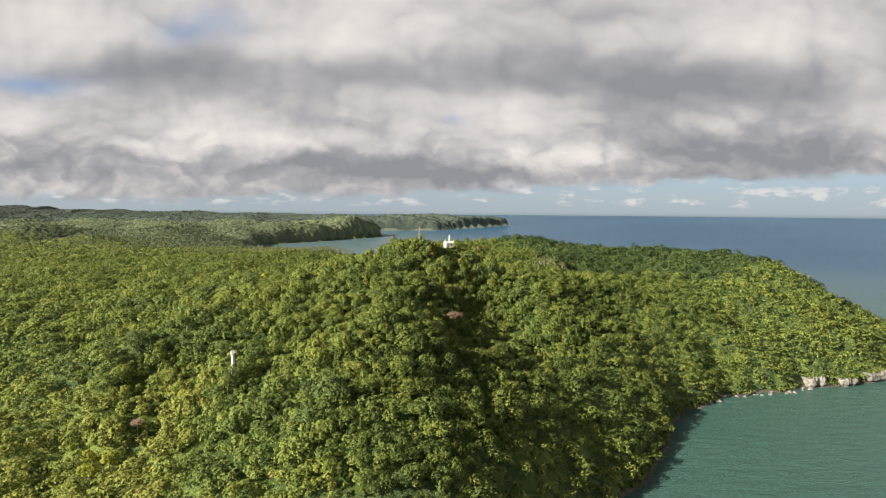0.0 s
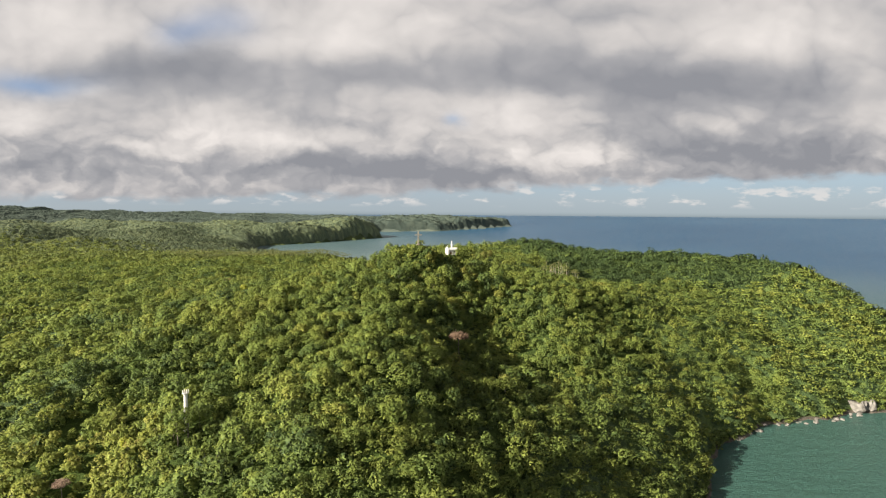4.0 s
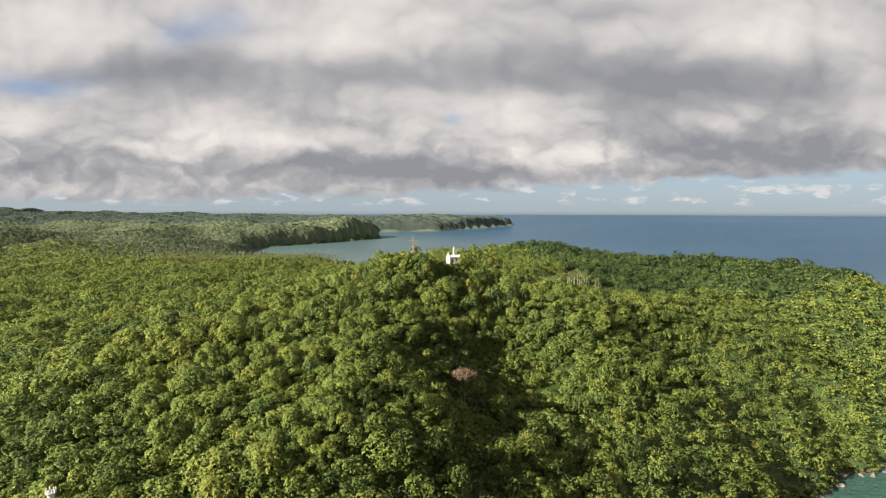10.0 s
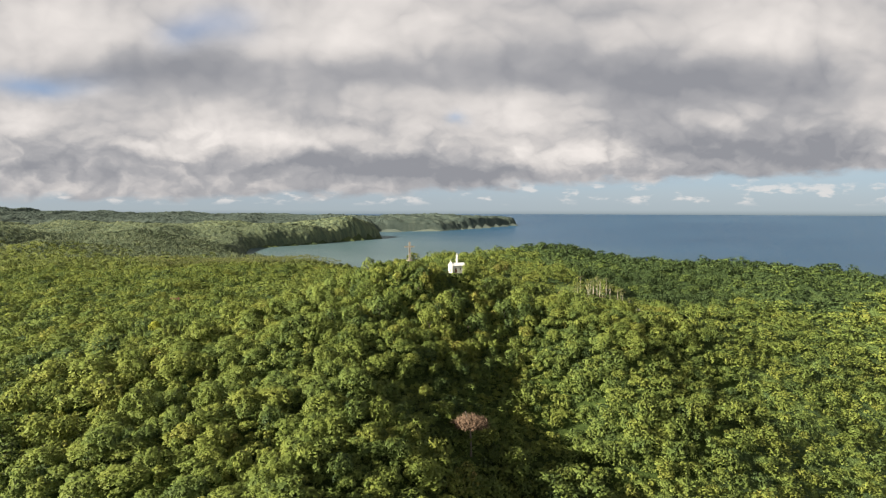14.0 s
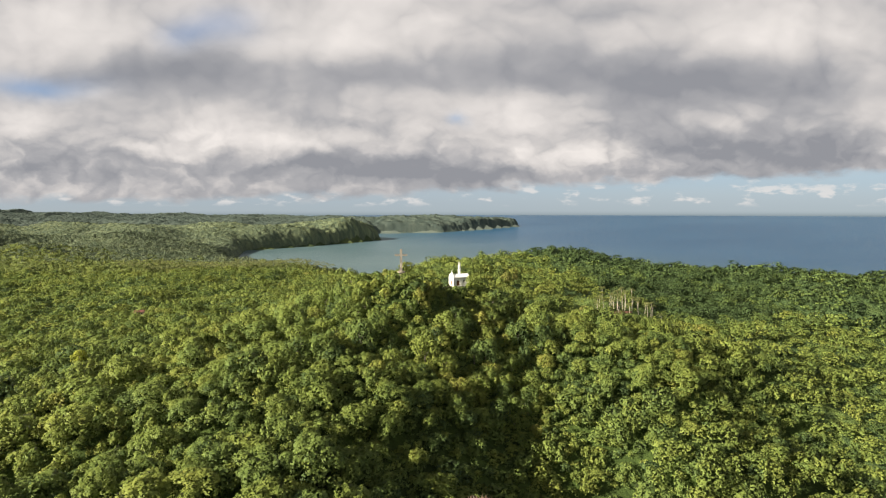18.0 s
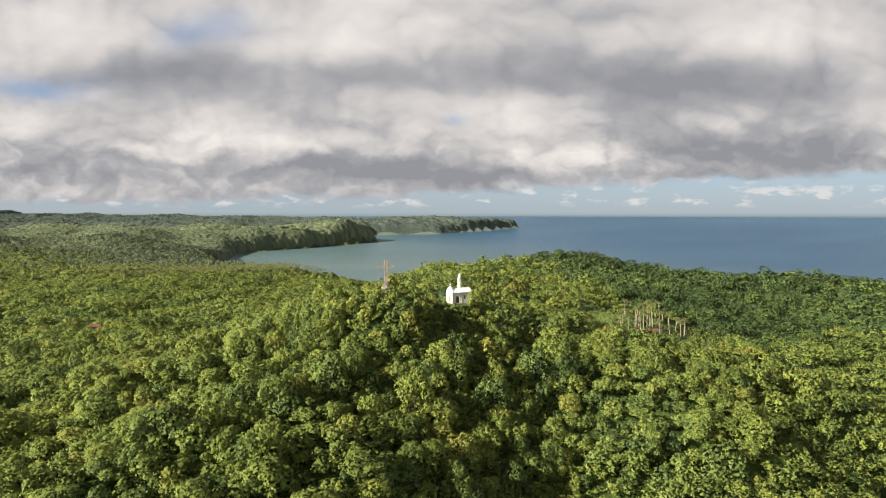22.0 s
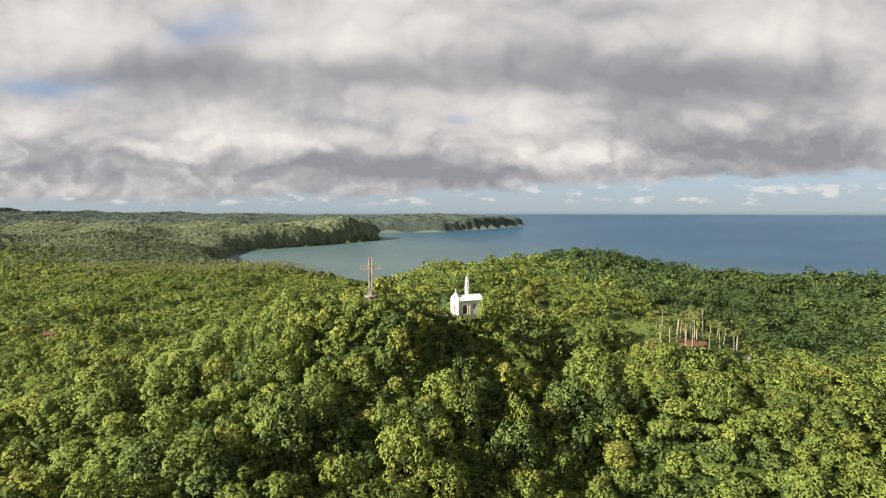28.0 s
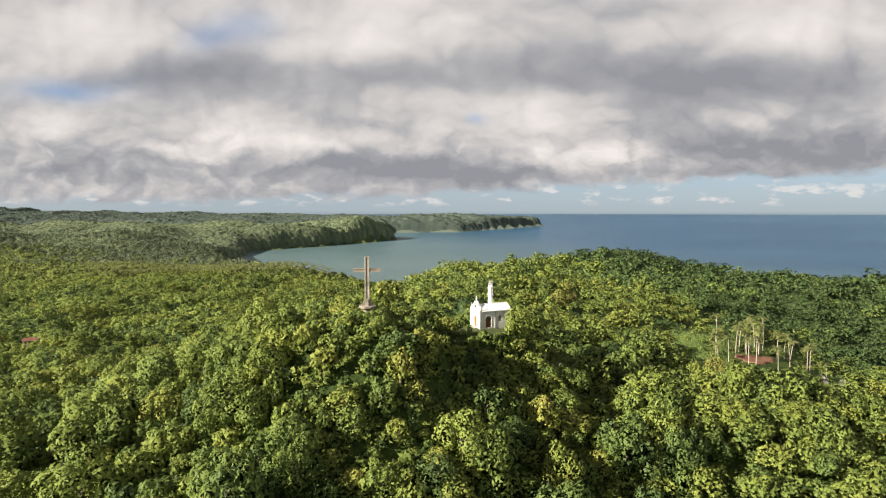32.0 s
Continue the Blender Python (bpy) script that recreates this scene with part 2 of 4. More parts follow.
def ground_material():
    """Dark forest floor near by; on the far lowland the closed canopy of the woods, with haze put into the colour
    farthest off.
    """
    m, n = material("forest_floor")
    where = n.add("ShaderNodeNewGeometry").outputs["Position"]
    coarse, fine = n.noise(where, 0.05, 5.0), n.noise(where, 0.45, 6.0, 0.65)
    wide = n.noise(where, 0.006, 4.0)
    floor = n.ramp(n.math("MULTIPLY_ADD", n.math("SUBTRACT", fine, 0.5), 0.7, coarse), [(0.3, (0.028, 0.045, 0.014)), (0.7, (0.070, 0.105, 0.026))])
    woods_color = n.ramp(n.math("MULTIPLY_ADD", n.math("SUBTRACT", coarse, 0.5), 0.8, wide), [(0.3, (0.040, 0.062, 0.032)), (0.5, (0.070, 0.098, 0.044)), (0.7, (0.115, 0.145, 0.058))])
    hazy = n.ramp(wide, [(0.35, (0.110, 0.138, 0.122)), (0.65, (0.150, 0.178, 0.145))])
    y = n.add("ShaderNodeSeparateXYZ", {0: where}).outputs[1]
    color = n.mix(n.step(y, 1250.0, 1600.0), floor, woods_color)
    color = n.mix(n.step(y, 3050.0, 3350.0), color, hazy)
    stone = n.ramp(fine, [(0.35, (0.05, 0.045, 0.038)), (0.65, (0.17, 0.15, 0.125))])
    low = n.math("MULTIPLY_ADD", n.math("SUBTRACT", fine, 0.5), 3.0, n.add("ShaderNodeSeparateXYZ", {0: where}).outputs[2])
    color = n.mix(n.step(low, 1.2, 2.6), stone, color)
    finish(n, color, 0.95, 0.08, fine, 0.8, 1.0)
    return m


UNDERGROWTH = ground_material()
PLASTER = mottled("white_plaster", (0.62, 0.615, 0.60), (0.76, 0.755, 0.745), 0.35, 0.75, 0.15, 0.01)
ROOF_WHITE = mottled("white_roof_paint", (0.68, 0.69, 0.69), (0.82, 0.82, 0.81), 0.5, 0.5, 0.1, 0.01)
CONCRETE = mottled("weathered_concrete", (0.20, 0.178, 0.145), (0.46, 0.41, 0.345), 0.55, 0.9, 0.35, 0.03)
ROCK = mottled("limestone", (0.10, 0.095, 0.085), (0.36, 0.34, 0.315), 0.3, 0.92, 0.8, 0.4)
EARTH = mottled("red_earth", (0.12, 0.062, 0.038), (0.25, 0.130, 0.080), 0.35)
GRASS = mottled("short_grass", (0.042, 0.060, 0.018), (0.095, 0.112, 0.034), 0.5)
WOOD = mottled("brown_door_wood", (0.10, 0.040, 0.022), (0.19, 0.085, 0.045), 2.5, 0.6, 0.2, 0.01)
GOLD_WOOD = mottled("varnished_wood", (0.26, 0.120, 0.040), (0.38, 0.190, 0.075), 2.5, 0.45, 0.2, 0.01)
DARK = mottled("dark_interior", (0.012, 0.011, 0.010), (0.03, 0.028, 0.026), 1.0)


def sea_material():
    m, n = material("sea_water")
    where = n.add("ShaderNodeNewGeometry").outputs["Position"]
    swell = n.noise(n.vec("MULTIPLY", where, (0.045, 0.13, 0.1)), 1.0, 5.0, 0.6)
    chop = n.noise(n.vec("MULTIPLY", where, (0.25, 0.6, 0.3)), 1.0, 5.0, 0.65)
    wide = n.noise(n.vec("MULTIPLY", where, (0.0010, 0.0022, 0.0)), 1.0, 4.0, 0.55)
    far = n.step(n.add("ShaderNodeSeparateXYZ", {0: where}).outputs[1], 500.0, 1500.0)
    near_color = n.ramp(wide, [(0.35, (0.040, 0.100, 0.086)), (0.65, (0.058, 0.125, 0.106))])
    # bay water is paled: the sky's sheen is put into its colour
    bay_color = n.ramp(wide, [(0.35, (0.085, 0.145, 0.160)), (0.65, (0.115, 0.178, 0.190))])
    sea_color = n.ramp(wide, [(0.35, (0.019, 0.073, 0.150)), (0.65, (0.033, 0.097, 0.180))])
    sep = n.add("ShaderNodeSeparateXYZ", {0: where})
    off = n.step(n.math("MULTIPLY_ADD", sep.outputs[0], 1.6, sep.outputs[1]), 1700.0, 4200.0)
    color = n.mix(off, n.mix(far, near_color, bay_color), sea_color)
    relief = n.math("MULTIPLY_ADD", swell, 1.6, chop)
    finish(n, color, 0.30, 0.10, relief, 0.9, 1.2)
    return m


SEA = sea_material()

# ---- the lie of the land ----
# The land is planned at its true distances; past NEAR_FLAT metres from MIDDLE it is drawn in along the lines of sight, so that the far coast lies within reach.
MIDDLE, NEAR_FLAT, DEEP = np.array((0.0, 225.0, 164.0)), 2000.0, 2700.0


def drawn_in(p):
    q = p - MIDDLE
    r = np.hypot(q[:, 0], q[:, 1])
    far = np.maximum(r - NEAR_FLAT, 0)
    k = np.where(far > 0, (NEAR_FLAT + DEEP * far / (DEEP + far)) / np.maximum(r, 1), 1.0)
    return MIDDLE + q * k[:, None]


COAST = np.array([
    (-900, -120), (-420, -60), (-200, 20), (-60, 110), (30, 215), (75, 275), (117, 337), (160, 402), (197, 468), (262, 514), (315, 526), (354, 543),
    (392, 548), (440, 566), (520, 620), (575, 700), (560, 800), (480, 890), (400, 985), (300, 1080), (150, 1160), (20, 1200), (-90, 1300), (-220, 1480),
    (-450, 1700), (-690, 2080), (-745, 2320), (-854, 2700), (-661, 2980), (-384, 3613), (-430, 3720), (-620, 4100), (-500, 4562), (-30, 4780), (367, 5590),
    (775, 6540), (600, 7200), (-300, 9500)], float)
# rises of the land: place, spread east and north, height
HILLS = [
    (-15, 590, 45, 45, 48), (-60, 500, 90, 60, 16), (-130, 400, 100, 100, 21), (105, 585, 45, 60, 28), (205, 640, 70, 60, 19), (320, 720, 90, 90, 10), (432, 775, 70, 80, 41), (140, 1030, 85, 75, 55), (320, 900, 120, 90, 47), (-10, 985, 46, 70, 27), (108, 648, 45, 38, -11), (120, 800, 200, 150, 26), (-400, 700, 300, 400, 32), (-281, 1354, 300, 200, 19), (20, 760, 100, 120, 38), (-350, 400, 200, 200, 7), (40, 500, 35, 80, -16), (-40, 290, 60, 50, 12), (-190, 235, 80, 60, -29), (-16, 400, 46, 70, 22), (-170, 560, 90, 80, 18), (-930, 2050, 120, 110, 26), (-1330, 1950, 150, 120, 30), (-1180, 2520, 190, 140, 34), (-1700, 2350, 160, 120, 32), (-1050, 1620, 130, 100, 18), (-117, 314, 16, 12, 6)]


# levelled ground: place, radius, height
PADS = [(6.0, 615.0, 11.0, 126.6), (-24.0, 585.0, 14.0, 134.0), (127.0, 703.0, 17.0, 96.5)]


class Lattice:
    """Smooth noise on the plan, about -1 to 1."""

    def __init__(self, seed):
        self.table = np.random.RandomState(seed).uniform(-1, 1, (256, 256))

    def at(self, x, y):
        i, j = np.floor(x).astype(int), np.floor(y).astype(int)
        f, g = x - i, y - j
        f, g = f * f * (3 - 2 * f), g * g * (3 - 2 * g)
        t = self.table
        i0, i1, j0, j1 = i % 256, (i + 1) % 256, j % 256, (j + 1) % 256
        return (t[i0, j0] * (1 - f) + t[i1, j0] * f) * (1 - g) + (t[i0, j1] * (1 - f) + t[i1, j1] * f) * g


LAY = [Lattice(s) for s in range(6)]


def from_coast(x, y):
    """Metres inland; negative at sea."""
    p = np.stack((x, y), 1)
    d = np.full(len(p), 1e9)
    for a, b in zip(COAST[:-1], COAST[1:]):
        ab = b - a
        t = np.clip((p - a) @ ab / (ab @ ab), 0, 1)
        d = np.minimum(d, np.hypot(*(p - a - t[:, None] * ab).T))
    ring = np.vstack((COAST, [(-60000, 9500), (-60000, -120)]))
    inside = np.zeros(len(p), bool)
    for (x1, y1), (x2, y2) in zip(ring, np.roll(ring, -1, 0)):
        if y1 != y2:
            inside ^= ((y1 > y) != (y2 > y)) & (x < (x2 - x1) * (y - y1) / (y2 - y1) + x1)
    return np.where(inside, d, -d) + 5 * LAY[0].at(x / 23, y / 23)


def height(x, y):
    """The ground's height above the sea, under the trees."""
    x, y = np.asarray(x, float), np.asarray(y, float)
    inland = from_coast(x, y)
    h = np.full(len(x), 40.0)
    for cx, cy, rx, ry, up in HILLS:
        h += up * np.exp(-((x - cx) / rx) ** 2 / 2 - ((y - cy) / ry) ** 2 / 2)
    far = np.clip((np.hypot(x, y - 225) - 900) / 1200, 0, 1)
    h += far * (28 * LAY[1].at(x / 420, y / 420) + 24 * LAY[2].at(x / 170, y / 170) + 6) + (1 - far) * (5.5 * LAY[3].at(x / 55, y / 55) + 3.0 * LAY[4].at(x / 24, y / 24) - 1.0)
    h += 78 * np.exp(-((x + 560) / 230) ** 2 / 2 - ((y - 3480) / 260) ** 2 / 2)
    h += 50 * np.exp(-((x - 100) / 900) ** 2 / 2 - ((y - 5900) / 900) ** 2 / 2)
    h += 225 * np.exp(-((x + 9500) / 3600) ** 2 / 2 - ((y - 11500) / 2200) ** 2 / 2)
    for cx, cy, r, level in PADS:
        k = np.clip(1.6 - np.hypot(x - cx, y - cy) / r, 0, 1)
        h += (level - h) * k * k * (3 - 2 * k)
    rise = 1 - np.exp(-np.maximum(inland, 0) / np.where(y > 2000, 24.0, 38.0))
    return np.where(inland > 0, np.maximum(h, 4) * rise, np.maximum(inland * 0.4, -8.0))


def mesh_of(name, verts, faces, smooth=False):
    """A mesh from arrays: faces all of one length."""
    verts, faces = np.asarray(verts, np.float32), np.asarray(faces, np.int32)
    me = bpy.data.meshes.new(name)
    me.vertices.add(len(verts))
    me.vertices.foreach_set("co", verts.ravel())
    me.loops.add(faces.size)
    me.loops.foreach_set("vertex_index", faces.ravel())
    me.polygons.add(len(faces))
    me.polygons.foreach_set("loop_start", np.arange(0, faces.size, faces.shape[1], dtype=np.int32))
    if smooth:
        me.polygons.foreach_set("use_smooth", np.ones(len(faces), bool))
    me.update(calc_edges=True)
    return me


def polar_sheet(name, radii, columns, z_of, mat, drop_sea=None):
    a = np.linspace(0, 2 * math.pi, columns, endpoint=False)
    r, a = np.meshgrid(radii, a, indexing="ij")
    x, y = (r * np.sin(a)).ravel(), (r * np.cos(a)).ravel() + MIDDLE[1]
    p = np.stack((x, y, z_of(x, y)), 1)
    i, j = np.meshgrid(np.arange(len(radii) - 1), np.arange(columns), indexing="ij")
    k = (j + 1) % columns
    f = np.stack((i * columns + j, i * columns + k, (i + 1) * columns + k, (i + 1) * columns + j), -1).reshape(-1, 4)
    if drop_sea is not None:
        f = f[(p[f][:, :, 2] > drop_sea).any(1)]
    me = mesh_of(name, drawn_in(p), f[:, ::-1], True)
    me.materials.append(mat)
    return new(name, me)


def sunk(x, y):
    """The ground sheet, let down under the woods that cover it far off."""
    z = height(x, y)
    return np.where(z > 0, np.maximum(z - 9 * np.clip((np.hypot(x, y - 225) - 900) / 500, 0, 1) - 26 * np.clip((np.hypot(x, y - 225) - 1600) / 400, 0, 1), -1.0), z)


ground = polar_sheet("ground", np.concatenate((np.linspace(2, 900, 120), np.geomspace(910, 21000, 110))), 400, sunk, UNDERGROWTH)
tagged(ground, "dark green undergrowth and soil of the forested hills", "ground", kind="structure")
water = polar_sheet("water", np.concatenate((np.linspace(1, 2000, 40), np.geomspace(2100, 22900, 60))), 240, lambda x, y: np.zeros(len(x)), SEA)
tagged(water, "blue-green sea with small wind waves", "sea", kind="structure")

# ---- trees ----


def crown_shape(rs, radius, leaf, cover, lobes, flat):
    """Leaf clumps (ragged triangles, leaf metres) on a cluster of lobes, in a crown of that radius standing on z = 0."""
    size = leaf / radius
    c = []
    for k in range(lobes):
        a, r = k * 2.4 + rs.uniform(-0.6, 0.6), 0.74 * math.sqrt((k + 0.3) / lobes) * rs.uniform(0.75, 1.15)
        up = flat * (1.0 - r * r * 1.2) * rs.uniform(0.5, 1.15)
        c.append((r * math.cos(a), r * math.sin(a) * rs.uniform(0.8, 1.1), 0.42 + up * 0.8, rs.uniform(0.15, 0.30)))
        if k % 3:
            c.append((c[-1][0] * 1.1, c[-1][1] * 1.1, c[-1][2] * rs.uniform(0.05, 0.6), rs.uniform(0.18, 0.32)))
    c = np.array(c)
    weight = c[:, 3] ** 2 / (c[:, 3] ** 2).sum()
    leaves = int(cover * 7.0 / (size * size))
    m = leaves * 6
    k = rs.choice(len(c), m, p=weight)
    d = rs.normal(size=(m, 3))
    d /= np.linalg.norm(d, axis=1)[:, None]
    p = c[k, :3] + d * (c[k, 3] * rs.uniform(0.74, 1.12, m))[:, None]
    gap = np.linalg.norm(c[None, :, :3] - p[:, None], axis=2) - c[None, :, 3] * 0.75
    gap[np.arange(m), k] = 1
    good = np.nonzero((gap.min(1) > 0) & (d[:, 2] > -0.6))[0][:leaves]
    p, out, lobe = p[good], d[good], k[good]
    q = len(p)
    nor = out + rs.normal(scale=0.32, size=(q, 3)) + np.array((0, 0, 0.1))
    nor /= np.linalg.norm(nor, axis=1)[:, None]
    side = np.cross(nor, rs.normal(size=(q, 3)))
    side /= np.linalg.norm(side, axis=1)[:, None]
    along = np.cross(nor, side)
    corner = []
    for j in range(3):
        a = 2.094 * j + rs.uniform(-0.5, 0.5, q)
        r = size * rs.uniform(0.6, 1.35, q)
        corner.append(p + side * (np.cos(a) * r)[:, None] + along * (np.sin(a) * r)[:, None])
    v = np.stack(corner, 1).reshape(-1, 3)
    puff = out * 1.0 + nor * 0.22 + (p - np.array((0, 0, 0.45))) * 0.15 + np.array((0, 0, 0.1))
    puff /= np.linalg.norm(puff, axis=1)[:, None]
    tone = rs.normal(0, 0.08, len(c))[lobe]
    return v, np.arange(len(v)).reshape(-1, 3), np.repeat(puff, 3, 0), np.repeat(tone, 3)


def dress(me, tint, puff):
    """Gives leaves their tint and the round of their clump."""
    me.attributes.new("tint", "FLOAT", "POINT").data.foreach_set("value", np.asarray(tint, np.float32).ravel())
    me.attributes.new("puff", "FLOAT_VECTOR", "POINT").data.foreach_set("vector", np.asarray(puff, np.float32).ravel())


SIZES = (2.6, 4.0, 5.8)


def shapes(seed, count, leaf, cover, lobes):
    """For each size of tree some crowns, with leaf clumps of one true size."""
    made = []
    for j, radius in enumerate(SIZES):
        row = []
        for k in range(count):
            rs = np.random.RandomState(seed + k + 100 * j)
            row.append(crown_shape(rs, radius, leaf, cover, lobes + k % 4 + j, 0.5 + 0.2 * (k % 4)))
        made.append(row)
    return made


SHAPES = {
    "fine": shapes(20, 4, 0.33, 0.95, 21),
    "near": shapes(40, 6, 0.40, 0.90, 21),
    "middle": shapes(50, 6, 0.54, 0.62, 19),
    "mid": shapes(60, 6, 0.64, 0.52, 17),
    "off": shapes(70, 6, 1.02, 0.40, 12),
}
SHAPES["bush"] = [shapes(90, 5, 0.50, 0.50, 9)[0]]
SHAPES["far"] = [shapes(95, 6, 1.1, 0.30, 9)[1]]


def scatter(x0, x1, y0, y1, step, seed):
    rs = np.random.RandomState(seed)
    gx, gy = np.meshgrid(np.arange(x0, x1, step), np.arange(y0, y1, step))
    gx = gx + (np.arange(gx.shape[0]) % 2)[:, None] * step * 0.5
    x, y = gx.ravel() + rs.uniform(-0.42, 0.42, gx.size) * step, gy.ravel() + rs.uniform(-0.42, 0.42, gx.size) * step
    return x, y


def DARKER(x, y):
    """Seaward ridge tinted darker for cloud shade, paler growth on the low front slope."""
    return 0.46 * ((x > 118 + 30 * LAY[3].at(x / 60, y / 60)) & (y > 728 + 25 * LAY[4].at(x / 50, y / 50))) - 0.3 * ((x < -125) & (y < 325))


def in_view(x, y, margin=60):
    """The wedge of land that the flight looks along."""
    return np.abs(x) < 0.80 * y + margin


def lie(x, y):
    """The way that the land faces, over the width of a few trees."""
    n = np.stack((height(x - 9, y) - height(x + 9, y), height(x, y - 9) - height(x, y + 9), np.full(len(x), 18.0)), 1)
    return n / np.linalg.norm(n, axis=1)[:, None]


def woods(name, level, x, y, radius, lift, mat, label, z=None):
    """Crowns joined into one mesh; each has a tint of its own."""
    kinds = SHAPES[level]
    z = height(x, y) if z is None else z
    rs = np.random.RandomState(len(x))
    vs, fs, tints, puffs, n0 = [], [], [], [], 0
    count = len(kinds[0])
    size = np.argmin(np.abs(radius[:, None] - np.array(SIZES)[None, :len(kinds)]), 1) if len(kinds) > 1 else np.zeros(len(x), int)
    pick = size * count + rs.randint(count, size=len(x))
    tall = rs.uniform(0.55, 1.15, len(x)) * (0.82 if level in ("mid", "off", "far") else 1.0)
    z = z + radius * 0.22
    slope = lie(x, y)
    wide = rs.uniform(0.82, 1.2, len(x))
    turn = rs.uniform(0, 2 * math.pi, len(x))
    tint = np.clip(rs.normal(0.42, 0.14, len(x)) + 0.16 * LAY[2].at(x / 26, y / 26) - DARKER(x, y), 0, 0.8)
    for k, (sv, sf, sn, st) in enumerate([one for row in kinds for one in row]):
        i = np.nonzero(pick == k)[0]
        if not len(i):
            continue
        c, s = np.cos(turn[i])[:, None], np.sin(turn[i])[:, None]
        px = (sv[:, 0] * c - sv[:, 1] * s) * (radius * wide)[i][:, None] + x[i][:, None]
        py = (sv[:, 0] * s + sv[:, 1] * c) * (radius / wide)[i][:, None] + y[i][:, None]
        pz = sv[:, 2] * (radius[i] * tall[i])[:, None] + (z[i] + lift[i])[:, None]
        vs.append(np.stack((px, py, pz), -1).reshape(-1, 3))
        fs.append((sf[None] + (n0 + np.arange(len(i)) * len(sv))[:, None, None]).reshape(-1, 3))
        tints.append((tint[i][:, None] + st[None]).ravel())
        round_of = np.stack((sn[:, 0] * c - sn[:, 1] * s, sn[:, 0] * s + sn[:, 1] * c, np.broadcast_to(sn[:, 2], px.shape)), -1)
        puffs.append((round_of * 0.72 + slope[i][:, None, :] * 0.5).reshape(-1, 3))
        n0 += len(i) * len(sv)
    me = mesh_of(name, drawn_in(np.vstack(vs)), np.vstack(fs))
    dress(me, np.concatenate(tints), np.vstack(puffs))
    me.materials.append(mat)
    return tagged(new(name, me), label, "forest", kind="stuff")


def canopy(name, box, step, trees, keep_of, mat, label, floor=1.0, skirt=False):
    """The closed roof of the woods as one sheet: a dome for each tree, lumps on the domes, hollows between them."""
    x0, x1, y0, y1 = box
    gx, gy = np.arange(x0, x1, step), np.arange(y0, y1, step)
    nx, ny = len(gx), len(gy)
    tx, ty, radius, top, tint = trees
    roof, tone = np.full((nx, ny), floor), np.full((nx, ny), 0.1)
    i0, j0 = np.round((tx - x0) / step).astype(int), np.round((ty - y0) / step).astype(int)
    reach = int(math.ceil(radius.max() / step))
    for di in range(-reach, reach + 1):
        for dj in range(-reach, reach + 1):
            i, j = i0 + di, j0 + dj
            ok = (i >= 0) & (i < nx) & (j >= 0) & (j < ny)
            i, j = i[ok], j[ok]
            d = np.hypot(gx[i] - tx[ok], gy[j] - ty[ok]) / radius[ok]
            h = top[ok] * np.sqrt(np.maximum(1 - d ** 2, 0))
            better = h > roof[i, j]
            roof[i[better], j[better]], tone[i[better], j[better]] = h[better], tint[ok][better]
    X, Y = np.meshgrid(gx, gy, indexing="ij")
    x, y = X.ravel(), Y.ravel()
    rs = np.random.RandomState(nx)
    x, y = x + rs.uniform(-0.35, 0.35, len(x)) * step, y + rs.uniform(-0.35, 0.35, len(x)) * step
    lump = step * (0.55 * LAY[1].at(x / (1.5 * step), y / (1.5 * step)) + rs.uniform(-0.42, 0.42, len(x)))
    z = height(x, y) + np.maximum(roof.ravel() + lump, 0.2)
    if skirt:
        inland = from_coast(x, y)
        z = np.where(inland <= 0, -3.0, z * np.clip(inland / (2.0 * step), 0, 1))
    keep = keep_of(x, y)
    number = np.full(nx * ny, -1)
    n = np.arange(nx * ny).reshape(nx, ny)
    f = np.stack((n[:-1, :-1], n[1:, :-1], n[1:, 1:], n[:-1, 1:]), -1).reshape(-1, 4)
    f = f[keep[f].all(1)]
    used = np.unique(f)
    number[used] = np.arange(len(used))
    me = mesh_of(name, drawn_in(np.stack((x, y, z), 1)[used]), number[f], True)
    me.attributes.new("tint", "FLOAT", "POINT").data.foreach_set("value", tone.ravel()[used].astype(np.float32))
    me.materials.append(mat)
    return tagged(new(name, me), label, "forest", kind="stuff")


def how_far(x, y):
    """How far the eye stays off, from the height and the bearing."""
    return np.maximum(np.maximum(2.15 * (158 - height(x, y)), 1.3 * np.abs(x)), y - 449) * 1.1


def cleared(x, y):
    bare = np.zeros(len(x), bool)
    for cx, cy, rx, ry in CLEAR:
        bare |= ((x - cx) / rx) ** 2 + ((y - cy) / ry) ** 2 < 1
    return bare


def capped(x, y, radius, lift):
    """Trees that would rise past the height set for their place are made smaller, or left out."""
    ground_z = height(x, y)
    limit = np.full(len(x), 1e9)
    for cx, cy, rx, ry, top in LOW_TOPS:
        limit = np.where(((x - cx) / rx) ** 2 + ((y - cy) / ry) ** 2 < 1, np.minimum(limit, top), limit)
    room = limit - ground_z
    lift = np.where(room < 14, np.minimum(lift, 0.1 * room), lift)
    radius = np.minimum(radius, (room - lift) / 1.75)
    return np.maximum(radius, 0.5), lift, radius > 1.1


# where the growth stays low: place, spread, and the height that it keeps under
LOW_TOPS = [(-6, 612, 10, 15, 132.0), (-12, 600, 12, 24, 137.0), (-31, 590, 20, 28, 139.0), (-24, 575, 20, 26, 138.4), (-24, 592, 14, 14, 138.5), (2, 598, 15, 14, 129.6), (8, 626, 16, 12, 133.5), (-276, 796, 16, 16, 78.5), (10, 440, 8, 10, 86.0)]


